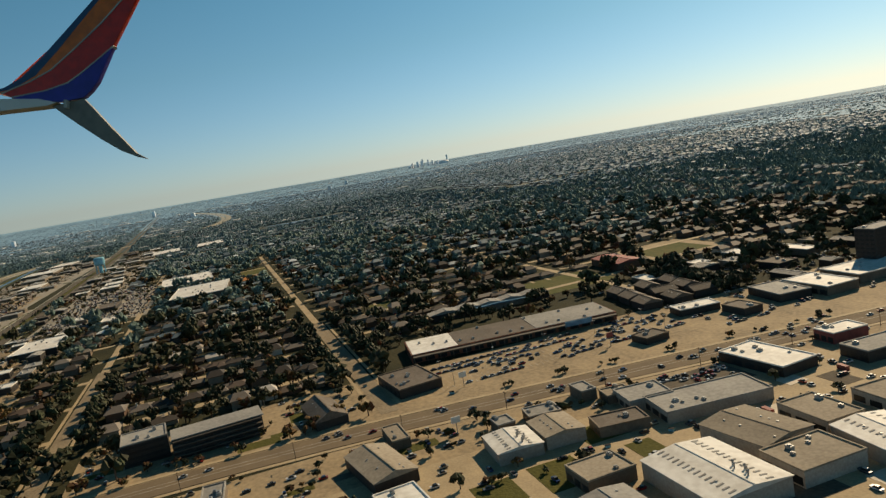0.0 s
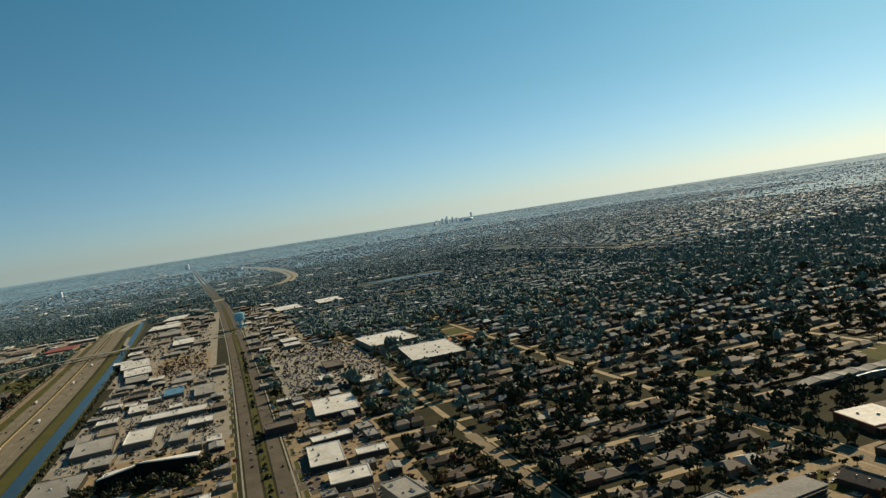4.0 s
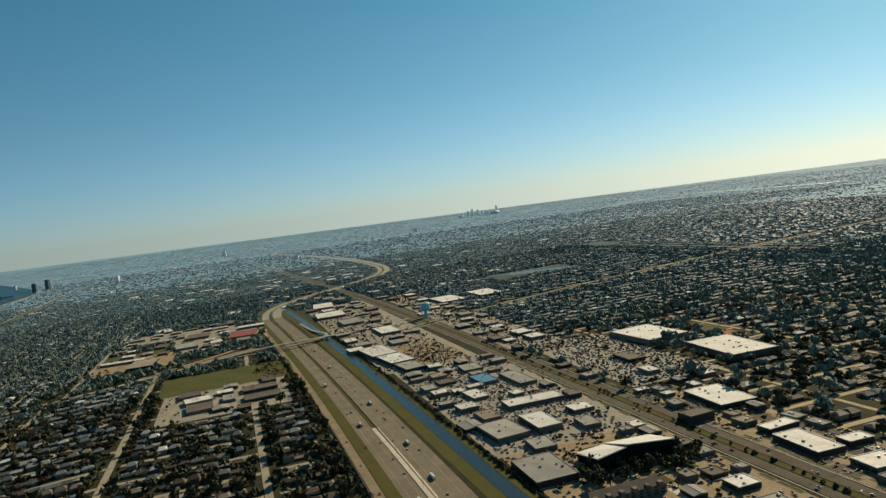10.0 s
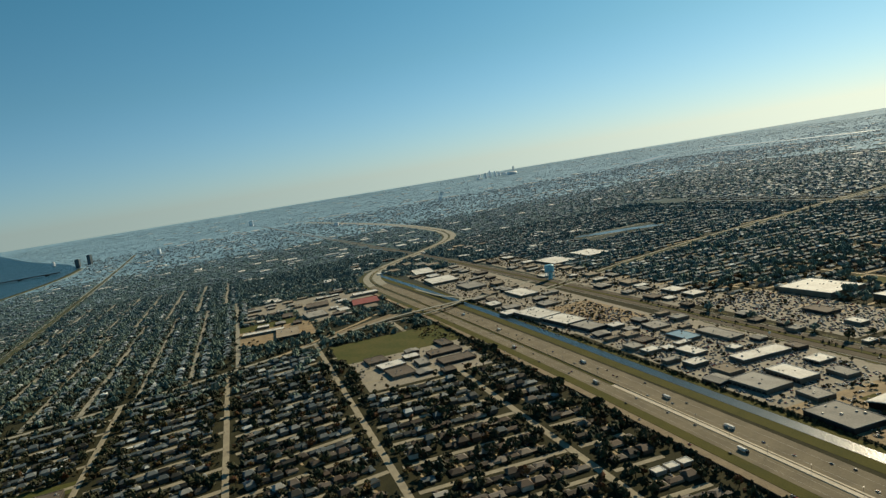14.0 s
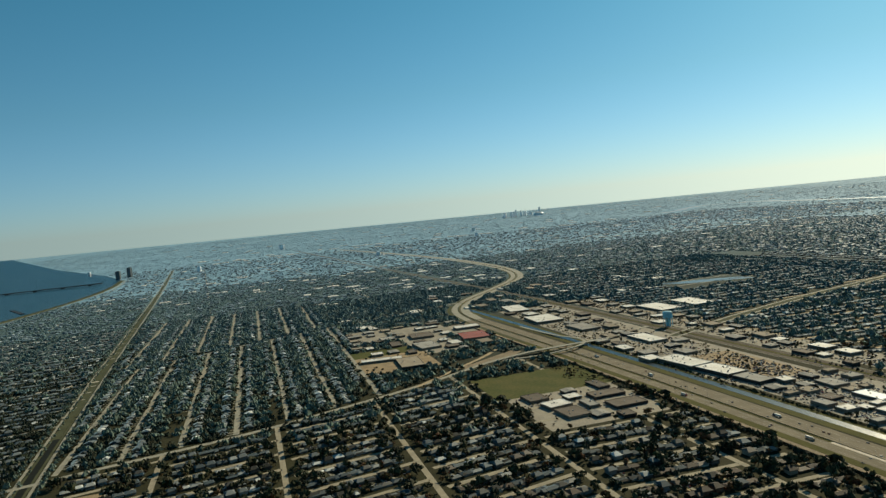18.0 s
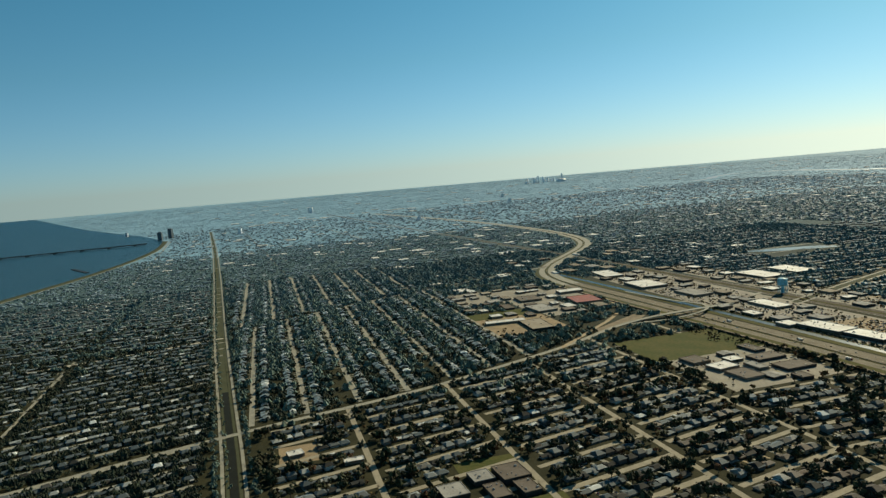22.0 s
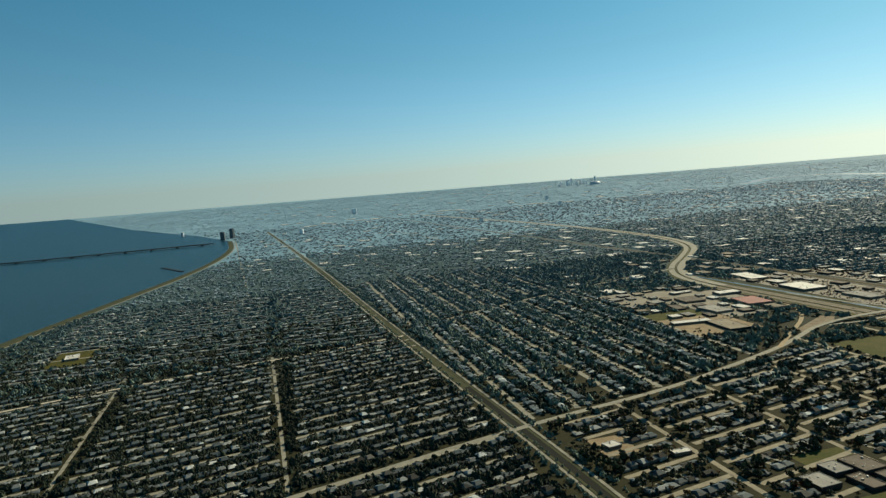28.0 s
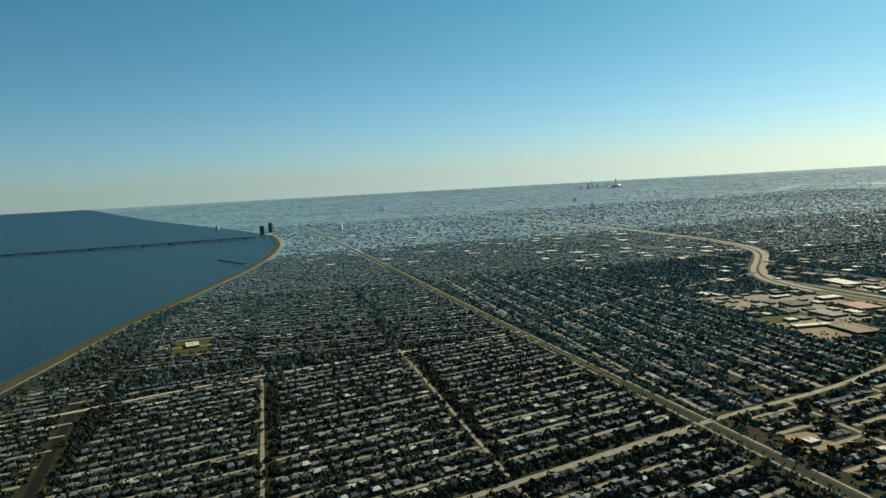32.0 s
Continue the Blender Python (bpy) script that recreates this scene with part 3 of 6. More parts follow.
structure("highway", ribbon(HIGHWAY[:6], 4.7, 0.06, 0.07, 2.95), "highway", "pale concrete motorway carriageway")
structure("highway", ribbon(HIGHWAY[5:], 4.7, 0.06, 0.07, 2.95), "cool_concrete", "pale grey motorway carriageway in the bend")
structure("service_road", ribbon(HIGHWAY[:6], 2.2, 0.05, 0.06, 9.6), "street", "narrow concrete service road beside the motorway")
structure("verge", ribbon(HIGHWAY[:8], 3.0, 0.04, 0.05, 6.8), "grass", "dry grass strip between motorway and service road")
structure("verge", ribbon(HIGHWAY[:6], 1.0, 0.04, 0.05, -0.2), "grass", "narrow grass median")
structure("ramp", ribbon([(95, 129.4, 0.0), (130, 129.6, 0.12), (200, 130.5, 0.12), (235, 131.2, 0.0)], 1.9, 0.08, 0.25), "pale", "bright new concrete strip in the motorway median")
structure("barrier", ribbon(HIGHWAY[:14], 0.12, 0.3, 0.3, -0.75), "concrete", "concrete median barrier")
for off in (-6.2, -3.0, 1.8, 4.0):
    structure("lane_line", ribbon(HIGHWAY[:6], 0.05, 0.066, 0.004, off), "paint", "faded white lane line")
LINES.append((HIGHWAY[:5], 11.5))
LINES.append((HIGHWAY[4:], 8.6))
structure("verge", ribbon(HIGHWAY[4:13], 2.4, 0.075, 0.08, -0.6), "levee_grass", "green motorway median in the bend")
structure("verge", ribbon(HIGHWAY[4:13], 2.0, 0.05, 0.05, 6.4), "levee_grass", "green motorway verge in the bend")
for off in (-2.6, 2.6):
    structure("road", ribbon(VETERANS, 2.7, 0.05, 0.06, off), "asphalt", "broad worn asphalt boulevard carriageway")
structure("verge", ribbon(VETERANS[:5], 1.6, 0.06, 0.07), "grass", "grassy boulevard median")
for off in (-4.5, 4.5):
    structure("pavement", ribbon(VETERANS[:6], 0.35, 0.07, 0.08, off), "cool_concrete", "pale concrete pavement beside the boulevard")
LINES.append((VETERANS, 5.5))
structure("canal", ribbon(ESPLANADE[:4], 2.4, 0.03, 0.05, 0.4), "ditch", "dark drainage canal between two roads")
# invented grass replaces the far canal, which would look too dark
structure("verge", ribbon(ESPLANADE[3:], 2.4, 0.032, 0.05, 0.4), "levee_grass", "grass strip standing in for the canal's far part")
structure("canal_bank", ribbon(ESPLANADE, 0.9, 0.04, 0.05, 2.2), "levee_grass", "green canal bank")
structure("canal_bank", ribbon(ESPLANADE, 0.9, 0.04, 0.05, -1.4), "levee_grass", "green canal bank")
for off in (3.6, -2.9):
    structure("road", ribbon(ESPLANADE, 1.1, 0.05, 0.06, off), "cool_concrete", "grey concrete road beside the drainage canal")
LINES.append((ESPLANADE, 5.5))
structure("road", ribbon(WILLIAMS, 4.6, 0.05, 0.06), "avenue", "wide dusty avenue between shops")
for off in (-2.9, 2.9):
    structure("pavement", ribbon(WILLIAMS, 0.7, 0.07, 0.08, off), "concrete", "pale pavement beside the avenue")
for off in (-0.45, 0.45):
    structure("lane_line", ribbon(WILLIAMS[1:7], 0.07, 0.056, 0.004, off), "paint", "faded lane line")
LINES.append((WILLIAMS, 3.6))
structure("road", ribbon(POWER, 3.0, 0.06, 0.3), "cool_concrete", "pale concrete avenue rising to a motorway overpass")
structure("ramp", ribbon([(379, 222), (402, 196), (425, 170), (452, 152), (490, 150)], 2.2, 0.07, 0.1), "concrete", "curving motorway slip road")
structure("ramp", ribbon([(490, 128.5), (443, 125.5, 0.6), (427, 121.5, 1.3), (415, 120.5, 1.7), (405, 126, 1.75), (400, 136, 1.7), (398, 147, 1.2), (400, 158, 0.5), (404, 172)], 1.7, 0.07, 0.3), "cool_concrete", "viaduct ramp hooking over motorway and canal")
structure("bare_ground", prism([(397, 194), (404, 181), (406, 168), (418, 156), (424, 160), (414, 176), (404, 192)], 0.0, 0.035), "street", "bare tan earth between slip roads")
keep(398, 421, 157, 192)
LINES.append((POWER, 3.2))
for x, y in ((408, 145), (408.8, 134.5), (409.6, 122.5), (400.6, 135), (412, 121.2)):
    bent = base("bridge_bent", x, y, label="concrete bridge bent under the overpass", category="bridge pier", group="bridge bents")
    part("cap", box(-1.6, 1.6, -0.25, 0.25, 1.2, 1.5), "concrete", bent)
    for k in (-1.2, 0, 1.2):
        part("column", tube(k, 0, 0, 1.2, 0.16, 0.16), "concrete", bent)
structure("road", ribbon(LONG, 2.3, 0.05, 0.06), "pale", "long straight concrete street")
LINES.append((LONG, 2.4))
structure("canal", ribbon([(200, 585), (350, 606), (440, 617), (470, 622)], 3.6, 0.02, 0.05), "ditch", "drainage canal between housing blocks")
LINES.append(([(200, 585), (350, 606), (440, 617), (470, 622)], 4))

LINES.append((CROSSTOWN, 6.5))
LINES.append((RIVER, 24))
LINES.append(([(545, 345), (575, 290), (596, 239), (616, 182), (640, 120)], 2.5))

# ---- housing blocks: zone, street direction, streets ----
HOUSES, TREES = [], []


def street(a, b, mat=None, width=1.5):
    mat = mat or ("cool_concrete" if max(a[0], b[0]) >= 500 or a[1] > 330 else "concrete" if a[1] < 140 else "block_street")
    structure("road", ribbon([a, b], width, 0.04, 0.05), mat, "pale residential concrete street")


def power_x(y):
    p = sorted((q[1], q[0]) for q in POWER)
    return np.interp(y, [q[0] for q in p], [q[1] for q in p])


def block(x0, x1, y0, y1, along, lots, depth=4.65, lot=3.5, skew=0.0):
    """Rows of lots on both sides of parallel streets; along 'x' or 'y'."""
    for s in lots:
        a, b = ((x0, s), (x1, s)) if along == "x" else ((s, y0), (s + skew * (y1 - y0), y1))
        street(a, b, width=(1.6 if y0 < 190 else 2.0 if y0 < 370 else 1.9) + 0.4 * random.random())
        LINES.append(((a, b), 1.2 if y0 < 140 else 1.9))
        n = int((x1 - x0 if along == "x" else y1 - y0) / lot)
        for side in (-1, 1):
            for k in range(n):
                u = (x0 if along == "x" else y0) + (k + 0.5) * lot + random.uniform(-0.25, 0.25)
                w = s + side * (depth + random.uniform(-0.35, 0.35))
                x, y = (u, w) if along == "x" else (w + skew * (u - y0), u)
                HOUSES.append((x, y, (0 if along == "x" else 90 - math.degrees(math.atan(skew))) + (180 if side < 0 else 0)))


XS = (162, 202.5, 243, 284, 325)
for s in XS:
    street((60, s), (power_x(s) - 2, s + 1.5), None, 1.9)
    LINES.append((((60, s), (400, s + 1.5)), 1.5))
edges = (146, *XS, 357)
for a, b in zip(edges[:-1], edges[1:]):
    block(110, 332 if a > 300 else 345 if a > 200 else 372, a + 1.8, b - 1.8, "y", np.arange(118, 372 if a < 200 else 374 if a < 240 else 358 if a < 280 else 336, 16.6), skew=-0.22 if a > 200 else 0.0)
for s in np.arange(240, 372, 20.3):
    across = float(np.interp(s, [239, 290, 345, 400], [596, 575, 545, 520]))
    block(power_x(s) + 4, across - 3, s - 9, s + 9, "x", [s], 5.0)
    block(across + 3, 770, s - 1, s + 17, "x", [s + 8], 5.0)
for s in (452, 529):
    street((140, s - 4), (500, s + 6), None, 1.5)
    LINES.append((((140, s - 4), (500, s + 6)), 1.8))
for a, b in ((378, 449), (455, 526), (533, 600), (612, 650)):
    block(190, 470, a, b, "y", np.arange(210 + 3 * random.random(), 505 + 0.29 * (a - 410), 17.4) - 0.29 * (a - 410), skew=-0.29)
for a, b in ((385, 452), (462, 540), (548, 610)):
    block(505, 760, a, b, "y", np.arange(520, 760, 24))
for s in (26, -15.5, 60 - 130):
    street((84, s), (150, s), "street" if s > -20 else None, width=2.4 if s > -20 else 1.5)
    street((150, s), (330, s), width=1.4)
    for side in (-1.75, 1.75) if s > -20 else ():
        structure("pavement", ribbon([(86, s + side), (146, s + side)], 0.45, 0.045, 0.05), "concrete", "pale pavement beside a residential street")
    LINES.append((((86, s), (330, s)), 2.2))
for a, b in ((-14, 25), (27.5, 44), (-68, -17), (-150, -72)):
    block(100, 420, a, b, "y", np.arange(109 if a > -20 else 130, 420, 17.2))
for a, b in ((-150, -20), (-18, 50)):
    block(420, 760, a, b, "y", np.arange(432, 760, 22))
for s in np.arange(-230, -155, 24):
    block(100, 700, s - 10, s + 10, "x", [s])

# ---- buildings by function ----


def unit_on(parent, x, y, z, s=0.35):
    hood = box(-s * 0.5, s * 0.5, -s * 0.4, s * 0.4, s + 0.002, s * 1.25)
    split = parent.location.x < 150
    u = part("rooftop_unit", box(-s, s, -s * 0.7, s * 0.7, 0, s) if split else join(box(-s, s, -s * 0.7, s * 0.7, 0, s), hood), "unit", parent)
    u.location = (x, y, z)
    if split:
        part("fan_hood", hood, "steel", u, "dark grey fan hood")


def flat_building(name, x, y, w, d, h, rot, roof, wall, label, category="shop", units=4, group="", bays=0, gable=0.0):
    """Box building: w along its own x, d along y. Parapet, roof sheet, rooftop units, window bays."""
    if len(label.split()) < 4:
        label += " with rooftop units" if units else " with plain walls"
    b = base(name, x, y, 0, rot, label, category, group)
    r = random.Random(int(abs(x * 31 + y * 17) * 10))
    p, w2, d2 = 0.12, w / 2, d / 2
    part("wall", box(-w2, w2, -d2, d2, 0, h), wall, b)
    if gable:
        part("roof", hip(-w2 - 0.1, w2 + 0.1, -d2 - 0.1, d2 + 0.1, h + 0.08, h + gable, 0.0), roof, b)
        part("ridge_cap", box(-w2, w2, -0.07, 0.07, h + gable - 0.02, h + gable + 0.05), roof, b)
        for k in range(int(w / 0.9)):
            u = -w2 + (k + 0.5) * 0.9
            for side in (-1, 1):
                if r.random() < 0.45:
                    part("roof_vent", box(u - 0.1, u + 0.1, side * d * 0.22 - 0.06, side * d * 0.22 + 0.06, h + gable * 0.5, h + gable * 0.56 + 0.12), "unit", b)
    else:
        part("roof", box(-w2 + p, w2 - p, -d2 + p, d2 - p, h + 0.004, h + 0.04), roof, b)
        for q in (box(-w2 - 0.03, w2 + 0.03, -d2 - 0.03, -d2 + p, h + 0.002, h + 0.16), box(-w2 - 0.03, w2 + 0.03, d2 - p, d2 + 0.03, h + 0.002, h + 0.16),
                  box(-w2 - 0.03, -w2 + p, -d2 + p, d2 - p, h + 0.002, h + 0.16), box(w2 - p, w2 + 0.03, -d2 + p, d2 - p, h + 0.002, h + 0.16)):
            part("parapet", q, roof if roof != "dark_roof" else "wall", b)
        for _ in range(units):
            unit_on(b, r.uniform(-0.4, 0.4) * w, r.uniform(-0.4, 0.4) * d, h + 0.04, r.uniform(0.16, 0.34))
    if bays:
        for k in range(bays):
            u = -w2 + (k + 0.5) * w / bays
            for side, yy in ((-1, -d2), (1, d2)):
                part("window", box(u - w / bays * 0.36, u + w / bays * 0.36, yy - 0.02, yy + 0.02, h * 0.12, h * 0.62), "glass", b)
    a = radians(rot)
    ex, ey = abs(w2 * math.cos(a)) + abs(d2 * math.sin(a)), abs(w2 * math.sin(a)) + abs(d2 * math.cos(a))
    keep(x - ex - 0.4, x + ex + 0.4, y - ey - 0.4, y + ey + 0.4)
    return b


def storeys(b, w, d, h, floors, bays, sides=True):
    """Window rows on all four sides of a tall building."""
    for f in range(floors):
        z0, z1 = h * (f + 0.3) / floors, h * (f + 0.75) / floors
        for s in (-1, 1):
            for k in range(bays):
                u = -w / 2 + (k + 0.5) * w / bays
                part("window", box(u - w / bays * 0.35, u + w / bays * 0.35, s * d / 2 - 0.02, s * d / 2 + 0.02, z0, z1), "glass", b)
            part("window", box(s * w / 2 - 0.02, s * w / 2 + 0.02, -d * 0.42, d * 0.42, z0, z1), "glass", b)


def lot(name, x0, x1, y0, y1, mat="lot", label="pale worn concrete parking lot", z=0.025):
    structure(name, box(x0, x1, y0, y1, z - 0.03, z), mat, label)
    keep(x0, x1, y0, y1)


# first quarter: shops and warehouses by the avenue
lot("pavement", 30, 66, -75, 12, "concrete", "pale concrete yards between warehouses", 0.02)
lot("parking_lot", 72, 99, -64, -22)
lot("pavement", 66, 76.5, -75, 20, "lot", "tan shop yards along the avenue", 0.019)
lot("parking_lot", 79, 100, -22, 22, "lot", "worn tan forecourt beside the avenue", 0.022)
lot("parking_lot", 63.6, 70, -53, -42.8, "asphalt", "dark asphalt car park", 0.03)
lot("pavement", 62, 97, -112, -64, "lot", "tan paved shop forecourts", 0.021)
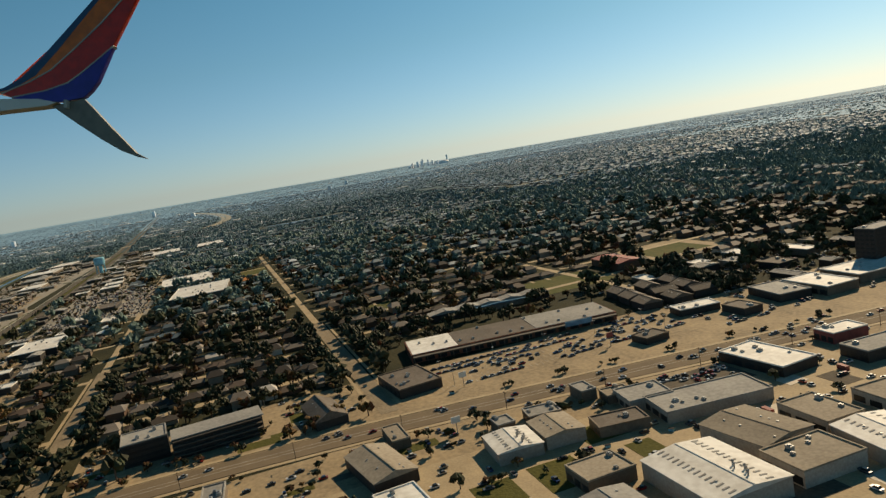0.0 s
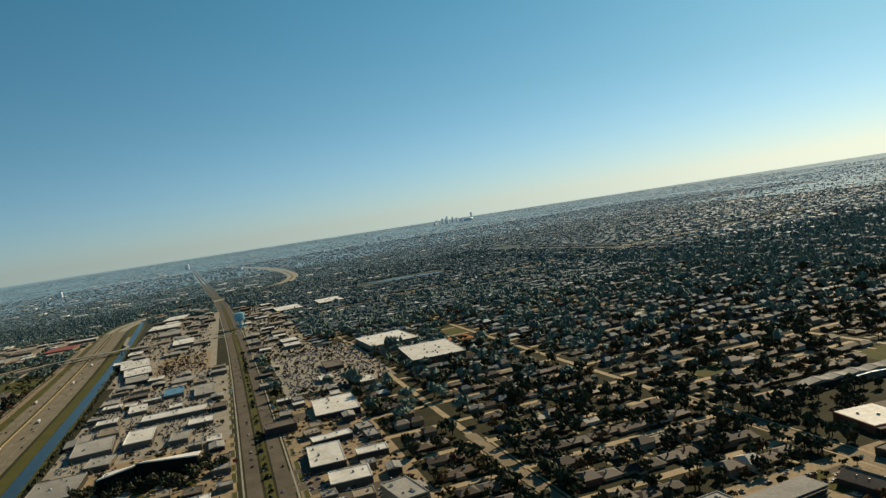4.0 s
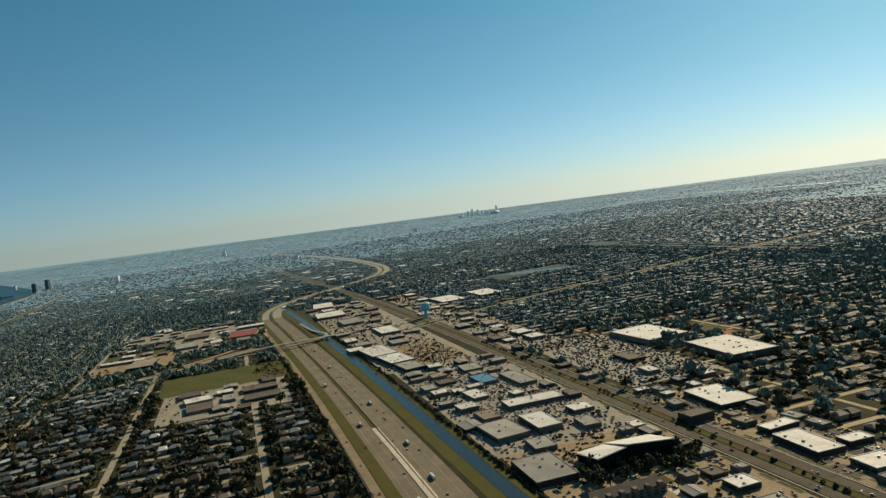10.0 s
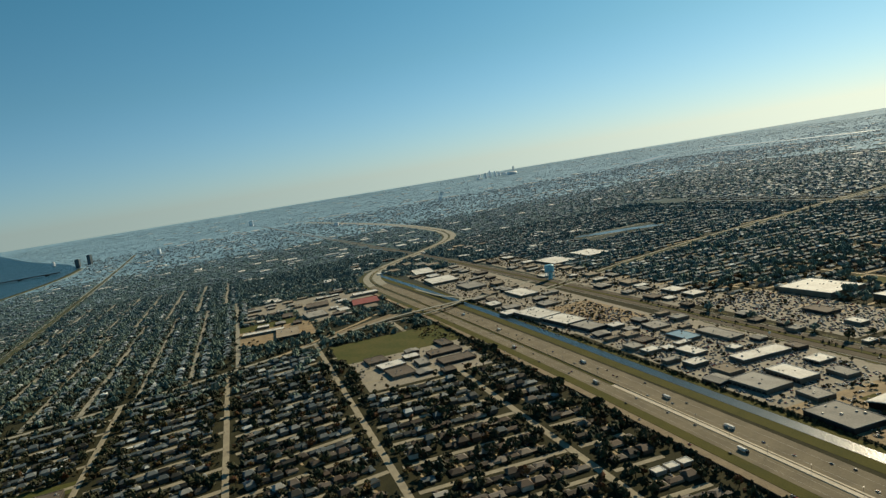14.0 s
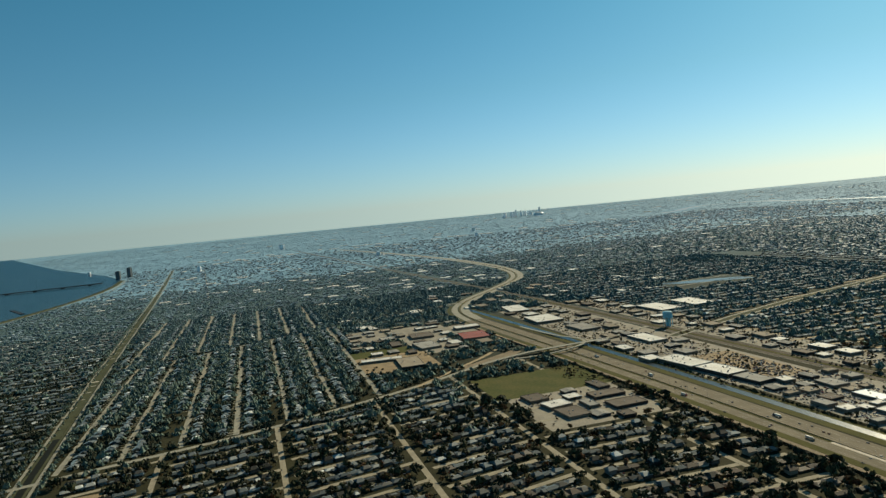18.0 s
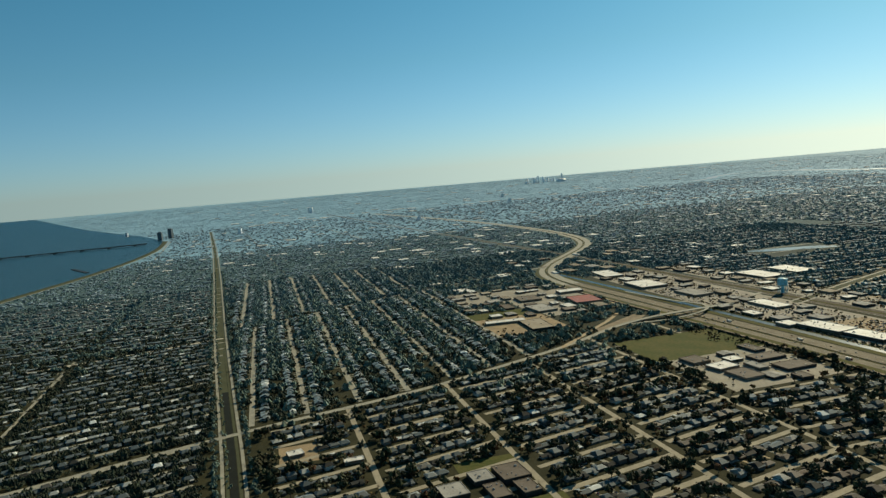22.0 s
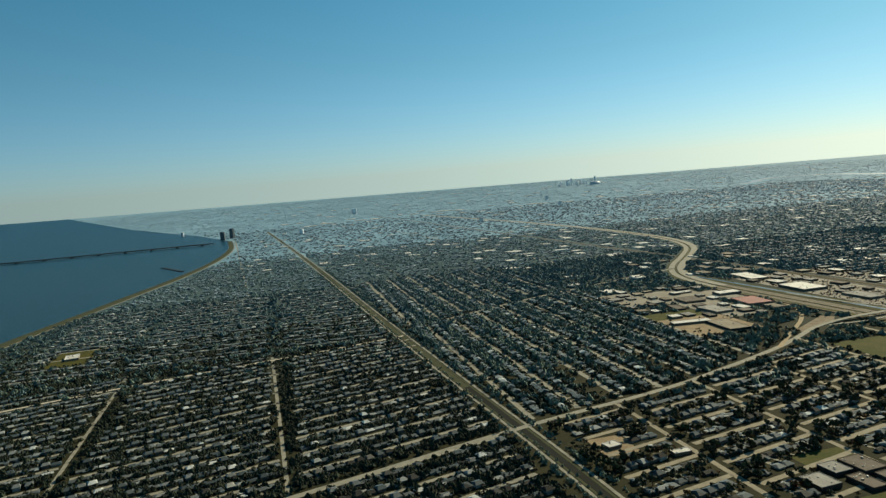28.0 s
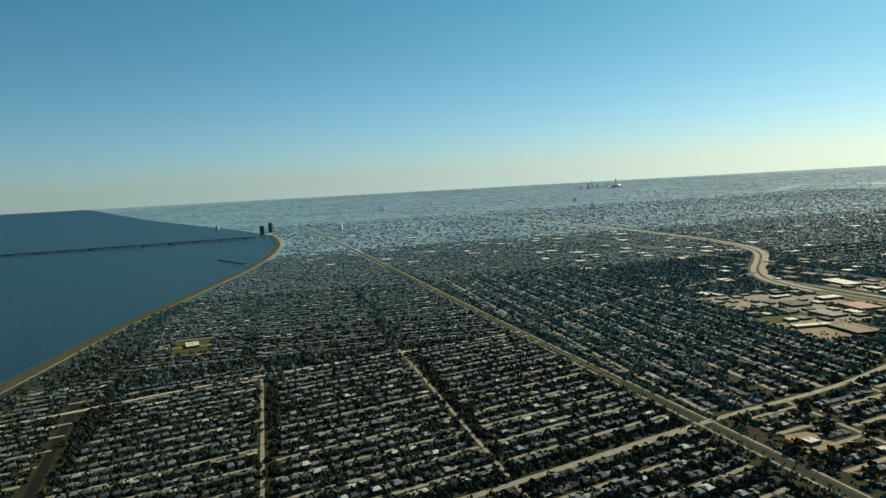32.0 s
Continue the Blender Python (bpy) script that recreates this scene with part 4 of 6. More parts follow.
SHOPS = [
    # name, x, y, w, d, h, rot, roof, wall, label, units, gable
    ("warehouse", 65.8, -56.4, 9.4, 5.2, 1.2, 5, "white_roof", "dark_wall", "white-roofed flat warehouse with dark glazed front", 5, 0),
    ("warehouse", 60.6, -44.0, 5.4, 11.6, 1.2, -8, "grey_roof", "pale_wall", "large grey flat-roofed warehouse with pale walls", 6, 0),
    ("warehouse", 65.6, -39.6, 4.4, 5.0, 1.2, -8, "grey_roof", "pale_wall", "grey flat-roofed wing of a warehouse", 3, 0),
    ("warehouse", 63.4, -23.1, 5.1, 4.6, 1.2, -4, "white_roof", "pale_wall", "small white-roofed warehouse", 0, 0.35),
    ("warehouse", 63.6, -28.0, 5.0, 4.2, 1.3, -3, "tan_roof", "pale_wall", "tan ridge-roofed workshop beside the white warehouse", 0, 0.4),
    ("workshop", 61.5, -34.0, 3.3, 5.2, 1.0, -10, "dark_roof", "wall", "low brown-roofed workshop", 2, 0),
    ("warehouse", 46.2, -33.2, 9.2, 7.1, 1.7, 1, "white_roof", "pale_wall", "big white ridge-roofed warehouse with roof vents", 0, 0.5),
    ("workshop", 52.9, -26.8, 3.9, 4.7, 1.3, 2, "tan_roof", "wall", "tan flat-roofed workshop", 2, 0),
    ("warehouse", 51.0, -41.6, 7.3, 6.0, 1.4, 8, "tan_roof", "pale_wall", "tan ridge-roofed warehouse", 0, 0.45),
    ("warehouse", 50.6, -48.6, 6.0, 4.2, 1.3, -1, "tan_roof", "pale_wall", "tan gravel-roofed warehouse", 2, 0),
    ("warehouse", 44.4, -41.4, 4.8, 6.3, 1.4, 0, "tan_roof", "pale_wall", "brown-tan warehouse with rooftop ducts", 4, 0),
    ("warehouse", 43.6, -48.4, 6.1, 5.4, 1.4, -6, "white_roof", "pale_wall", "white-roofed warehouse with skylights", 3, 0.4),
    ("warehouse", 49.2, -56.4, 5.6, 5.0, 1.2, -3, "tan_roof", "pale_wall", "plain tan-roofed warehouse", 2, 0),
    ("warehouse", 46.0, -24.5, 6.0, 4.6, 1.2, 2, "grey_roof", "pale_wall", "grey ridge-roofed shed", 0, 0.4),
    ("bank", 92.2, -20.3, 8.8, 6.0, 1.2, 6, "dark_roof", "dark_wall", "dark flat-roofed brick bank by the avenue", 9, 0),
    ("hall", 88.4, -8.0, 8.0, 4.0, 1.0, 6, "dark_roof", "dark_wall", "dark gable-roofed hall", 0, 1.1),
    ("hall", 67.2, -10.4, 8.4, 4.5, 1.2, 9, "tan_roof", "dark_wall", "olive-roofed hall beside the avenue", 4, 0.7),
    ("kiosk", 84.1, -53.2, 3.2, 3.9, 0.9, 6, "dark_roof", "dark_wall", "dark restaurant pavilion in the parking lot", 3, 0),
    ("diner", 91.5, -66.3, 3.6, 6.5, 1.0, -9, "white_roof", "dark_wall", "white-roofed diner with dark sides", 3, 0),
    ("store", 88.2, -79.4, 8.0, 5.3, 1.2, -8, "grey_roof", "dark_wall", "grey-roofed store with deep dark canopy", 3, 0),
    ("store", 86.2, -85.4, 9.0, 5.8, 1.4, -1, "white_roof", "wall", "white-roofed store", 3, 0),
    ("store", 87.0, -96.0, 8.0, 11.0, 1.4, -3, "white_roof", "wall", "long white-roofed store", 4, 0),
    ("diner", 66.7, -68.5, 3.2, 5.0, 1.3, -4, "white_roof", "red_roof", "drive-in restaurant with red fascia and white roof", 3, 0),
    ("store", 59.9, -66.5, 4.0, 6.5, 1.3, -4, "grey_roof", "dark_wall", "grey-roofed store with dark walls", 3, 0),
    ("school", 136.7, -80.7, 12.0, 6.0, 1.5, -2, "red_roof", "brick_one", "school with a faded red roof", 2, 0.5),
    ("shed", 68.5, -38.0, 2.6, 3.0, 0.9, -8, "tan_roof", "wall", "small tan kiosk by the avenue", 2, 0),
    ("shop", 69.0, -29.0, 2.8, 3.6, 1.0, -8, "grey_roof", "dark_wall", "small grey shop by the avenue", 3, 0),
    ("shop", 125.0, -47.0, 3.4, 11.0, 1.0, -4, "blue_roof", "wall", "long blue-roofed shed", 0, 0.3),
    # second quarter: boulevard strip
    ("superstore", 276.8, 14.1, 26.0, 17.5, 2.0, 3, "white_roof", "wall", "huge white-roofed superstore", 12, 0),
    ("superstore", 236.5, 8.6, 27.0, 16.5, 2.0, -4, "white_roof", "wall", "huge white-roofed superstore with roof units", 14, 0),
    ("warehouse", 206.5, 103.0, 14.0, 9.0, 1.3, 4, "grey_roof", "wall", "pale grey car showroom", 4, 0),
    ("warehouse", 206.3, 92.4, 13.0, 6.5, 1.5, 0, "white_roof", "wall", "bright white-roofed showroom", 3, 0),
    ("store", 226.7, 85.6, 7.0, 16.8, 1.2, -2, "white_roof", "wall", "long white-roofed row of shops", 5, 0),
    ("store", 176.1, 105.4, 15.0, 9.6, 1.3, -1, "grey_roof", "dark_wall", "pale flat-roofed store with roof plant", 6, 0),
    ("store", 342.5, 108.4, 23.0, 11.5, 1.7, 7, "white_roof", "wall", "long white-roofed shopping centre with many rooftop units", 16, 0),
    ("store", 321.0, 105.2, 19.0, 10.0, 1.5, 7, "white_roof", "dark_wall", "stepped white-roofed wing of the shopping centre", 12, 0),
    ("store", 303.0, 103.5, 14.0, 8.0, 1.3, 7, "grey_roof", "dark_wall", "grey store at the end of the shopping centre", 4, 0),
    ("shop", 211.3, 78.3, 6.0, 6.0, 1.0, 0, "white_roof", "wall", "small white-roofed shop", 2, 0),
    ("store", 194.4, 45.9, 17.0, 10.6, 1.4, -3, "white_roof", "dark_wall", "white-roofed double store", 5, 0),
    ("shop", 168.0, 50.7, 4.0, 8.4, 1.2, 4, "white_roof", "dark_wall", "white-roofed shop with dark front", 2, 0),
    ("shop", 156.4, 53.5, 13.5, 6.6, 1.2, -3, "white_roof", "dark_wall", "long white-roofed shop with dark front", 4, 0),
    ("shop", 141.1, 51.3, 6.6, 7.2, 1.2, -4, "white_roof", "wall", "white-roofed corner shop", 2, 0),
    ("shop", 152.4, 45.1, 4.0, 6.0, 1.2, -4, "white_roof", "dark_wall", "white-roofed garage", 2, 0),
    ("shop", 147.8, 77.4, 5.0, 5.0, 1.0, 0, "white_roof", "dark_wall", "white-roofed restaurant", 3, 0),
    ("shop", 138.5, 79.0, 3.4, 6.0, 1.0, 0, "grey_roof", "dark_wall", "grey-roofed restaurant", 3, 0),
    ("shed", 123.9, 53.8, 6.4, 5.4, 1.0, -4, "white_roof", "wall", "white ridge-roofed shed", 0, 0.4),
    ("shed", 118.8, 50.6, 4.0, 3.0, 1.0, -4, "blue_roof", "wall", "small blue-roofed shed", 0, 0.4),
    ("store", 255.0, 78.5, 18.0, 6.0, 1.0, 2, "grey_roof", "wall", "pale grey car dealership", 4, 0),
    ("store", 262.0, 88.0, 12.0, 6.0, 1.0, 2, "blue_roof", "wall", "blue-trimmed car dealership", 3, 0),
    ("store", 282.0, 86.0, 10.0, 7.0, 1.0, -3, "grey_roof", "wall", "grey-roofed dealership", 3, 0),
    ("store", 245.0, 97.0, 10.0, 5.0, 1.0, 4, "white_roof", "wall", "white-roofed car dealership", 3, 0),
    ("store", 252.0, 38.0, 12.0, 6.0, 1.1, -2, "dark_roof", "dark_wall", "dark-roofed store in the parking lot", 3, 0),
    ("shop", 232.0, 43.0, 7.0, 4.0, 1.1, -2, "white_roof", "wall", "white-roofed shop in the parking lot", 2, 0),
    ("shop", 218.0, 33.5, 8.0, 4.0, 1.1, -2, "white_roof", "wall", "white-roofed shop behind the superstore", 2, 0),
    ("store", 482.0, 33.0, 30.0, 16.0, 1.3, 2, "white_roof", "wall", "long white-roofed warehouse", 6, 0),
    ("store", 485.0, 6.0, 30.0, 16.0, 1.3, 0, "white_roof", "wall", "long white-roofed warehouse", 6, 0),
    ("store", 500.0, 108.0, 26.0, 18.0, 1.5, -2, "white_roof", "wall", "white-roofed store beside the motorway", 6, 0),
    ("store", 455.0, 102.0, 22.0, 12.0, 1.2, 2, "grey_roof", "wall", "grey-roofed store beside the motorway", 5, 0),
    ("store", 400.0, 92.0, 22.0, 10.0, 1.2, 2, "white_roof", "wall", "white-roofed shopping row", 4, 0),
    ("store", 560.0, 105.0, 30.0, 14.0, 1.2, -6, "white_roof", "wall", "white-roofed depot", 4, 0),
    ("shed", 178.0, 153.4, 2.6, 2.6, 0.8, 2, "white_roof", "pale_wall", "square white-roofed storage building", 0, 0),
    ("shed", 178.2, 149.9, 2.6, 2.6, 0.8, 2, "white_roof", "pale_wall", "square white-roofed storage building", 0, 0),
    ("shed", 178.4, 146.4, 2.6, 2.6, 0.8, 2, "white_roof", "pale_wall", "square white-roofed storage building", 0, 0),
    ("apartment_block", 100.0, -63.5, 4.2, 3.4, 1.1, -6, "dark_roof", "dark_wall", "dark gabled two-storey apartment block", 0, 0.7),
    ("apartment_block", 105.2, -64.2, 4.2, 3.4, 1.1, -8, "dark_roof", "dark_wall", "dark gabled two-storey apartment block", 0, 0.7),
    ("apartment_block", 110.4, -65.0, 4.2, 3.4, 1.1, -4, "dark_roof", "dark_wall", "dark gabled two-storey apartment block", 0, 0.7),
    ("apartment_block", 99.0, -68.6, 4.2, 3.4, 1.1, -6, "dark_roof", "dark_wall", "dark gabled two-storey apartment block", 0, 0.7),
    ("apartment_block", 104.2, -69.4, 4.2, 3.4, 1.1, 84, "dark_roof", "dark_wall", "dark gabled two-storey apartment block", 0, 0.7),
    ("apartment_block", 109.6, -70.2, 4.2, 3.4, 1.1, -8, "dark_roof", "dark_wall", "dark gabled two-storey apartment block", 0, 0.7),
    ("apartment_block", 99.6, -73.8, 4.2, 3.4, 1.1, 82, "dark_roof", "dark_wall", "dark gabled two-storey apartment block", 0, 0.7),
    ("apartment_block", 104.6, -74.6, 4.2, 3.4, 1.1, -6, "dark_roof", "dark_wall", "dark gabled two-storey apartment block", 0, 0.7),
    ("apartment_block", 109.6, -75.4, 4.2, 3.4, 1.1, -4, "dark_roof", "dark_wall", "dark gabled two-storey apartment block", 0, 0.7),
    ("apartment_block", 126.5, -37.0, 3.0, 6.4, 1.1, -8, "grey_roof", "dark_wall", "grey gabled row of two-storey apartments", 0, 0.6),
    ("apartment_block", 126.2, -41.3, 3.0, 6.4, 1.1, -8, "grey_roof", "dark_wall", "grey gabled row of two-storey apartments", 0, 0.6),
    ("apartment_block", 125.8, -45.6, 3.0, 6.4, 1.1, -8, "grey_roof", "dark_wall", "grey gabled row of two-storey apartments", 0, 0.6),
    ("apartment_block", 125.5, -49.9, 3.0, 6.4, 1.1, -8, "grey_roof", "dark_wall", "grey gabled row of two-storey apartments", 0, 0.6),
    ("apartment_block", 125.1, -54.2, 3.0, 6.4, 1.1, -8, "grey_roof", "dark_wall", "grey gabled row of two-storey apartments", 0, 0.6),
    # third quarter: school grounds by the motorway
    ("school", 430.0, 214.0, 24.0, 12.0, 1.2, -3, "tan_roof", "dark_wall", "school with a brown flat roof", 5, 0),
    ("school", 447.0, 226.0, 6.0, 22.0, 1.2, -8, "white_roof", "wall", "long white-roofed school wing", 3, 0),
    ("school", 314.7, 182.5, 8.0, 9.6, 1.2, 8, "white_roof", "wall", "school hall with a bright white roof", 3, 0),
    ("school", 302.5, 181.5, 12.0, 9.0, 1.0, 4, "dark_roof", "wall", "low brown school wing", 3, 0),
    ("school", 328.0, 186.0, 10.0, 8.0, 1.0, 4, "dark_roof", "wall", "low brown school wing", 3, 0),
    ("school", 303.0, 159.5, 9.0, 13.0, 1.0, 2, "dark_roof", "dark_wall", "low dark-roofed school block", 3, 0),
    ("school", 318.0, 160.0, 8.0, 13.0, 1.0, 2, "dark_roof", "dark_wall", "low dark-roofed school block", 3, 0),
    ("store", 478.6, 163.2, 22.0, 16.0, 1.4, -6, "red_roof", "wall", "store with a red roof near the motorway", 4, 0),
    ("store", 512.0, 157.5, 9.0, 16.0, 1.4, -2, "white_roof", "wall", "white-roofed store near the motorway", 3, 0),
    ("store", 470.0, 195.0, 20.0, 12.0, 1.2, 4, "grey_roof", "wall", "grey-roofed store", 4, 0),
    ("store", 505.0, 190.0, 16.0, 14.0, 1.2, -4, "dark_roof", "wall", "brown-roofed apartment block", 4, 0),
    # last quarter
    ("school", 253.0, 309.0, 8.0, 7.0, 1.2, 4, "grey_roof", "dark_wall", "pale-roofed school wing", 3, 0),
    ("school", 257.5, 291.0, 10.0, 8.0, 1.4, 4, "dark_roof", "dark_wall", "large dark flat-roofed school block", 8, 0),
    ("school", 247.5, 290.0, 8.0, 5.0, 1.1, 4, "dark_roof", "dark_wall", "low dark school wing beside the field", 5, 0),
    ("school", 258.5, 299.5, 7.0, 6.0, 1.2, 4, "grey_roof", "dark_wall", "grey-roofed school hall", 4, 0),
    ("school", 248.5, 298.0, 9.0, 5.0, 1.0, 4, "dark_roof", "dark_wall", "long dark school classroom wing", 6, 0),
    ("school", 570.0, 580.0, 13.0, 8.0, 1.2, 10, "white_roof", "wall", "pale school near the lake", 3, 0),
    ("shop", 301.1, 347.9, 4.4, 5.0, 1.0, 10, "white_roof", "wall", "bright white cube-shaped shop", 2, 0),
    ("shop", 287.0, 331.0, 3.0, 6.0, 1.0, 0, "white_roof", "wall", "small white-roofed shop", 2, 0),
]


def roof_lights(b, w, d, h, gable, n):
    """Rows of translucent panels on both slopes of a ridge roof, and stacks beside the ridge."""
    up = lambda y: h + 0.09 + (gable - 0.08) * (1 - abs(y) / (d / 2 + 0.1))
    for side in (-1, 1):
        y0, y1 = side * d * 0.2, side * d * 0.29
        for k in range(n):
            u = -w / 2 + (k + 0.5) * w / n
            q = [(u - 0.09, y0, up(y0)), (u + 0.09, y0, up(y0)), (u + 0.09, y1, up(y1)), (u - 0.09, y1, up(y1))]
            part("skylight", (q + [(x, y, z + 0.03) for x, y, z in q], box(0, 1, 0, 1, 0, 1)[1]), "grey_roof", b, "grey translucent roof panel")
    for k in range(5):
        u, v = -w * 0.35 + 0.5 * k, -d * 0.1 - 0.28 * (k % 3)
        stack = part("vent_stack", tube(u, v, up(v) - 0.1, up(v) + 0.4, 0.07, 0.07, 8), "steel", b)
        part("cowl", tube(u, v, up(v) + 0.402, up(v) + 0.5, 0.13, 0.04, 8), "steel", stack)


for nm, x, y, w, d, h, rot, roof, wall, label, units, gable in SHOPS:
    made = flat_building(nm, x, y, w, d, h, rot, roof, wall, label, "school" if nm == "school" else "apartments" if nm == "apartment_block" else "shop" if nm in ("shop", "store", "kiosk", "diner", "bank") else "warehouse", units, bays=max(3, int(w / 1.6)) if x < 215 and not gable else 0, gable=gable)
    if gable and roof == "white_roof" and nm == "warehouse":
        roof_lights(made, w, d, h, gable, int(w * 1.6))

# strip mall in front of the parking lot
mall = base("strip_mall", 104.5, -39.5, 0, -8, "long strip mall with brown and white roofs and a dark arcade", "shopping centre")
part("wall", box(-4.6, 4.6, -17.5, 15.5, 0, 1.3), "red_brick", mall)
part("roof", box(-4.4, 4.4, 8.2, 15.3, 1.304, 1.36), "white_roof", mall, "white end roof")
part("roof", box(-4.4, 4.4, -4.2, 8.1, 1.304, 1.35), "dark_roof", mall, "brown gravel roof")
part("roof", box(-4.4, 4.4, -17.3, -4.3, 1.304, 1.38), "grey_roof", mall, "pale grey roof")
part("arcade", box(-5.6, -4.602, -17.3, 15.3, 0.95, 1.12), "dark_roof", mall)
part("fascia", box(-5.75, -5.605, -13.0, -8.6, 0.85, 1.6), "blue_roof", mall, "blue shopfront fascia")
for k in range(17):
    part("post", tube(-5.4, -16.8 + 2 * k, 0, 0.95, 0.06, 0.06, 6), "wall", mall)
    part("window", box(-4.63, -4.601, -16.9 + 1.93 * k, -15.5 + 1.93 * k, 0.1, 0.8), "glass", mall)
for k in range(16):
    unit_on(mall, random.uniform(-3.8, 3.8), -16.6 + 2 * k, 1.36, 0.24)
keep(98, 110.5, -60, -22)

motel = base("motel", 90.0, 5.0, 0, 5, "four-storey dark balconied motel with a pale roof", "motel")
part("wall", box(-1.9, 1.9, -5.4, 5.2, 0, 2.5), "dark_wall", motel)
part("roof", box(-2.1, 2.1, -5.6, 5.2, 2.504, 2.62), "grey_roof", motel)
for f in range(4):
    part("balcony", box(-2.5, -1.904, -5.3, 5.1, 0.5 + 0.6 * f, 0.6 + 0.6 * f), "dark_roof", motel)
    for k in range(9):
        part("window", box(-1.93, -1.901, -5.0 + 1.15 * k, -4.2 + 1.15 * k, 0.1 + 0.6 * f, 0.45 + 0.6 * f), "glass", motel)
keep(86.5, 93.5, -1.5, 11)
tower = flat_building("motel", 92.0, 13.4, 5.0, 5.2, 2.7, 5, "grey_roof", "dark_wall", "dark square motel tower with a pale flat roof", "motel", 4)
storeys(tower, 5.0, 5.2, 2.7, 4, 4)
hotel = flat_building("hotel", 90.5, -103.0, 3.6, 7.0, 6.4, 5, "grey_roof", "dark_wall", "tall dark slab hotel", "hotel", 3)
storeys(hotel, 3.6, 7.0, 6.4, 9, 4)
office = flat_building("office_tower", 121.5, 46.0, 8.6, 4.4, 3.7, 9, "grey_roof", "street", "eight-storey concrete office block", "office", 4)
storeys(office, 8.6, 4.4, 3.7, 8, 9)
office2 = flat_building("office_block", 185.0, 60.0, 5.0, 7.0, 1.8, 3, "dark_roof", "dark_wall", "dark glazed office pavilion", "office", 2)

# wedge-roofed dark exhibition hall
wedge = base("exhibition_hall", 174.0, 86.5, 0, 0, "dark hall with two slanting white roof wedges", "hall")
CUBE = box(0, 1, 0, 1, 0, 1)[1]
for y0, y1, h0, h1 in ((-9.0, 2.4, 3.2, 4.4), (2.8, 9.6, 3.9, 2.8)):
    part("wall", ([(-5, y0, 0), (4.4, y0, 0), (4.4, y1, 0), (-5, y1, 0), (-5, y0, h0), (4.4, y0, h0 * 0.42), (4.4, y1, h1 * 0.42), (-5, y1, h1)], CUBE), "black_glass", wedge)
    part("roof", ([(-5.5, y0 - 0.2, h0 + 0.12), (4.9, y0 - 0.2, h0 * 0.42 + 0.02), (4.9, y1 + 0.1, h1 * 0.42 + 0.02), (-5.5, y1 + 0.1, h1 + 0.12), (-5.5, y0 - 0.2, h0 + 0.36), (4.9, y0 - 0.2, h0 * 0.42 + 0.26), (4.9, y1 + 0.1, h1 * 0.42 + 0.26), (-5.5, y1 + 0.1, h1 + 0.36)], CUBE), "white_roof", wedge)
keep(165.5, 182.5, 77, 97)
inn = base("inn", 155.3, 98.2, 0, 0, "long dark gabled inn with dormers beside the canal", "hotel")
part("wall", box(-2.0, 2.0, -8.2, 8.2, 0, 1.8), "wall", inn)
part("roof", [[(y, x, z) for x, y, z in s[0]] if i == 0 else [f[::-1] for f in s[1]] for s in [hip(-8.5, 8.5, -2.3, 2.3, 1.85, 2.9, 1.2)] for i in (0, 1)], "dark_roof", inn)
for k in range(6):
    dm = part("dormer", join(box(-2.35, -0.9, -0.45, 0.45, 1.5, 2.35)), "wall", inn)
    dm.location = (0, -6.9 + 2.75 * k, 0)
for f in range(3):
    for k in range(10):
        part("window", box(-2.02, -2.0, -7.7 + 1.6 * k, -7.0 + 1.6 * k, 0.15 + 0.55 * f, 0.45 + 0.55 * f), "glass", inn)
keep(152, 158.5, 89, 107)

# water tower
wt = base("water_tower", 424, 63.5, 0, 0, "pale blue water tower on steel legs", "water tower")
part("tank", join(tube(0, 0, 5.0, 5.5, 2.7, 3.2, 24), tube(0, 0, 5.5, 9.4, 3.2, 3.2, 24), tube(0, 0, 9.4, 9.9, 3.2, 2.6, 24), tube(0, 0, 9.9, 10.2, 2.6, 0.6, 24)), "tank", wt)
part("riser", tube(0, 0, 0, 5.0, 1.1, 1.1, 12), "tank", wt)
for k in range(6):
    a = k * math.pi / 3
    part("leg", tube(2.9 * math.cos(a), 2.9 * math.sin(a), 0, 5.6, 0.2, 0.2, 6), "tank", wt)
part("walkway", join(tube(0, 0, 5.6, 5.72, 3.5, 3.5, 24)), "steel", wt)
wt.scale = (0.85, 0.85, 0.85)

# fields, lots and yards
lot("playing_field", 125, 140, -74, -58, "green", "green playing field")
lot("playing_field", 134, 148, -104, -90, "green", "fenced green sports field")
lot("running_track", 131, 152, -107, -88, "lot", "tan track round the sports field", 0.02)
lot("playing_field", 334, 373, 145, 199, "green", "large open green field beside the motorway", 0.06)
lot("ball_field", 252, 262, -12, -3, "clay", "orange clay ball field")
lot("playing_field", 263, 285, -14, -5, "green", "green ball field")
lot("parking_lot", 220, 300, 24, 56, "grey_lot", "huge parking lot crowded with cars")
lot("parking_lot", 300, 352, 78, 99, "lot", "tan shopping centre parking lot")
lot("parking_lot", 190, 300, 70.9, 111, "grey_lot", "grey dealership lots crowded with cars")
lot("parking_lot", 112, 190, 70.5, 110, "lot", "tan paved forecourts beside the boulevard")
lot("parking_lot", 112, 215, 40, 60, "lot", "tan forecourts along the boulevard", 0.021)
lot("parking_lot", 300, 560, 75.5, 118, "grey_lot", "worn commercial yards", 0.019)
lot("parking_lot", 300, 560, 38, 62, "grey_lot", "worn commercial yards", 0.019)
lot("parking_lot", 417, 462, 200, 240, "lot", "pale school forecourt")
lot("playing_field", 462, 480, 205, 240, "green", "school playing field")
lot("pavement", 288, 335, 150, 196, "grey_lot", "worn school yard", 0.019)
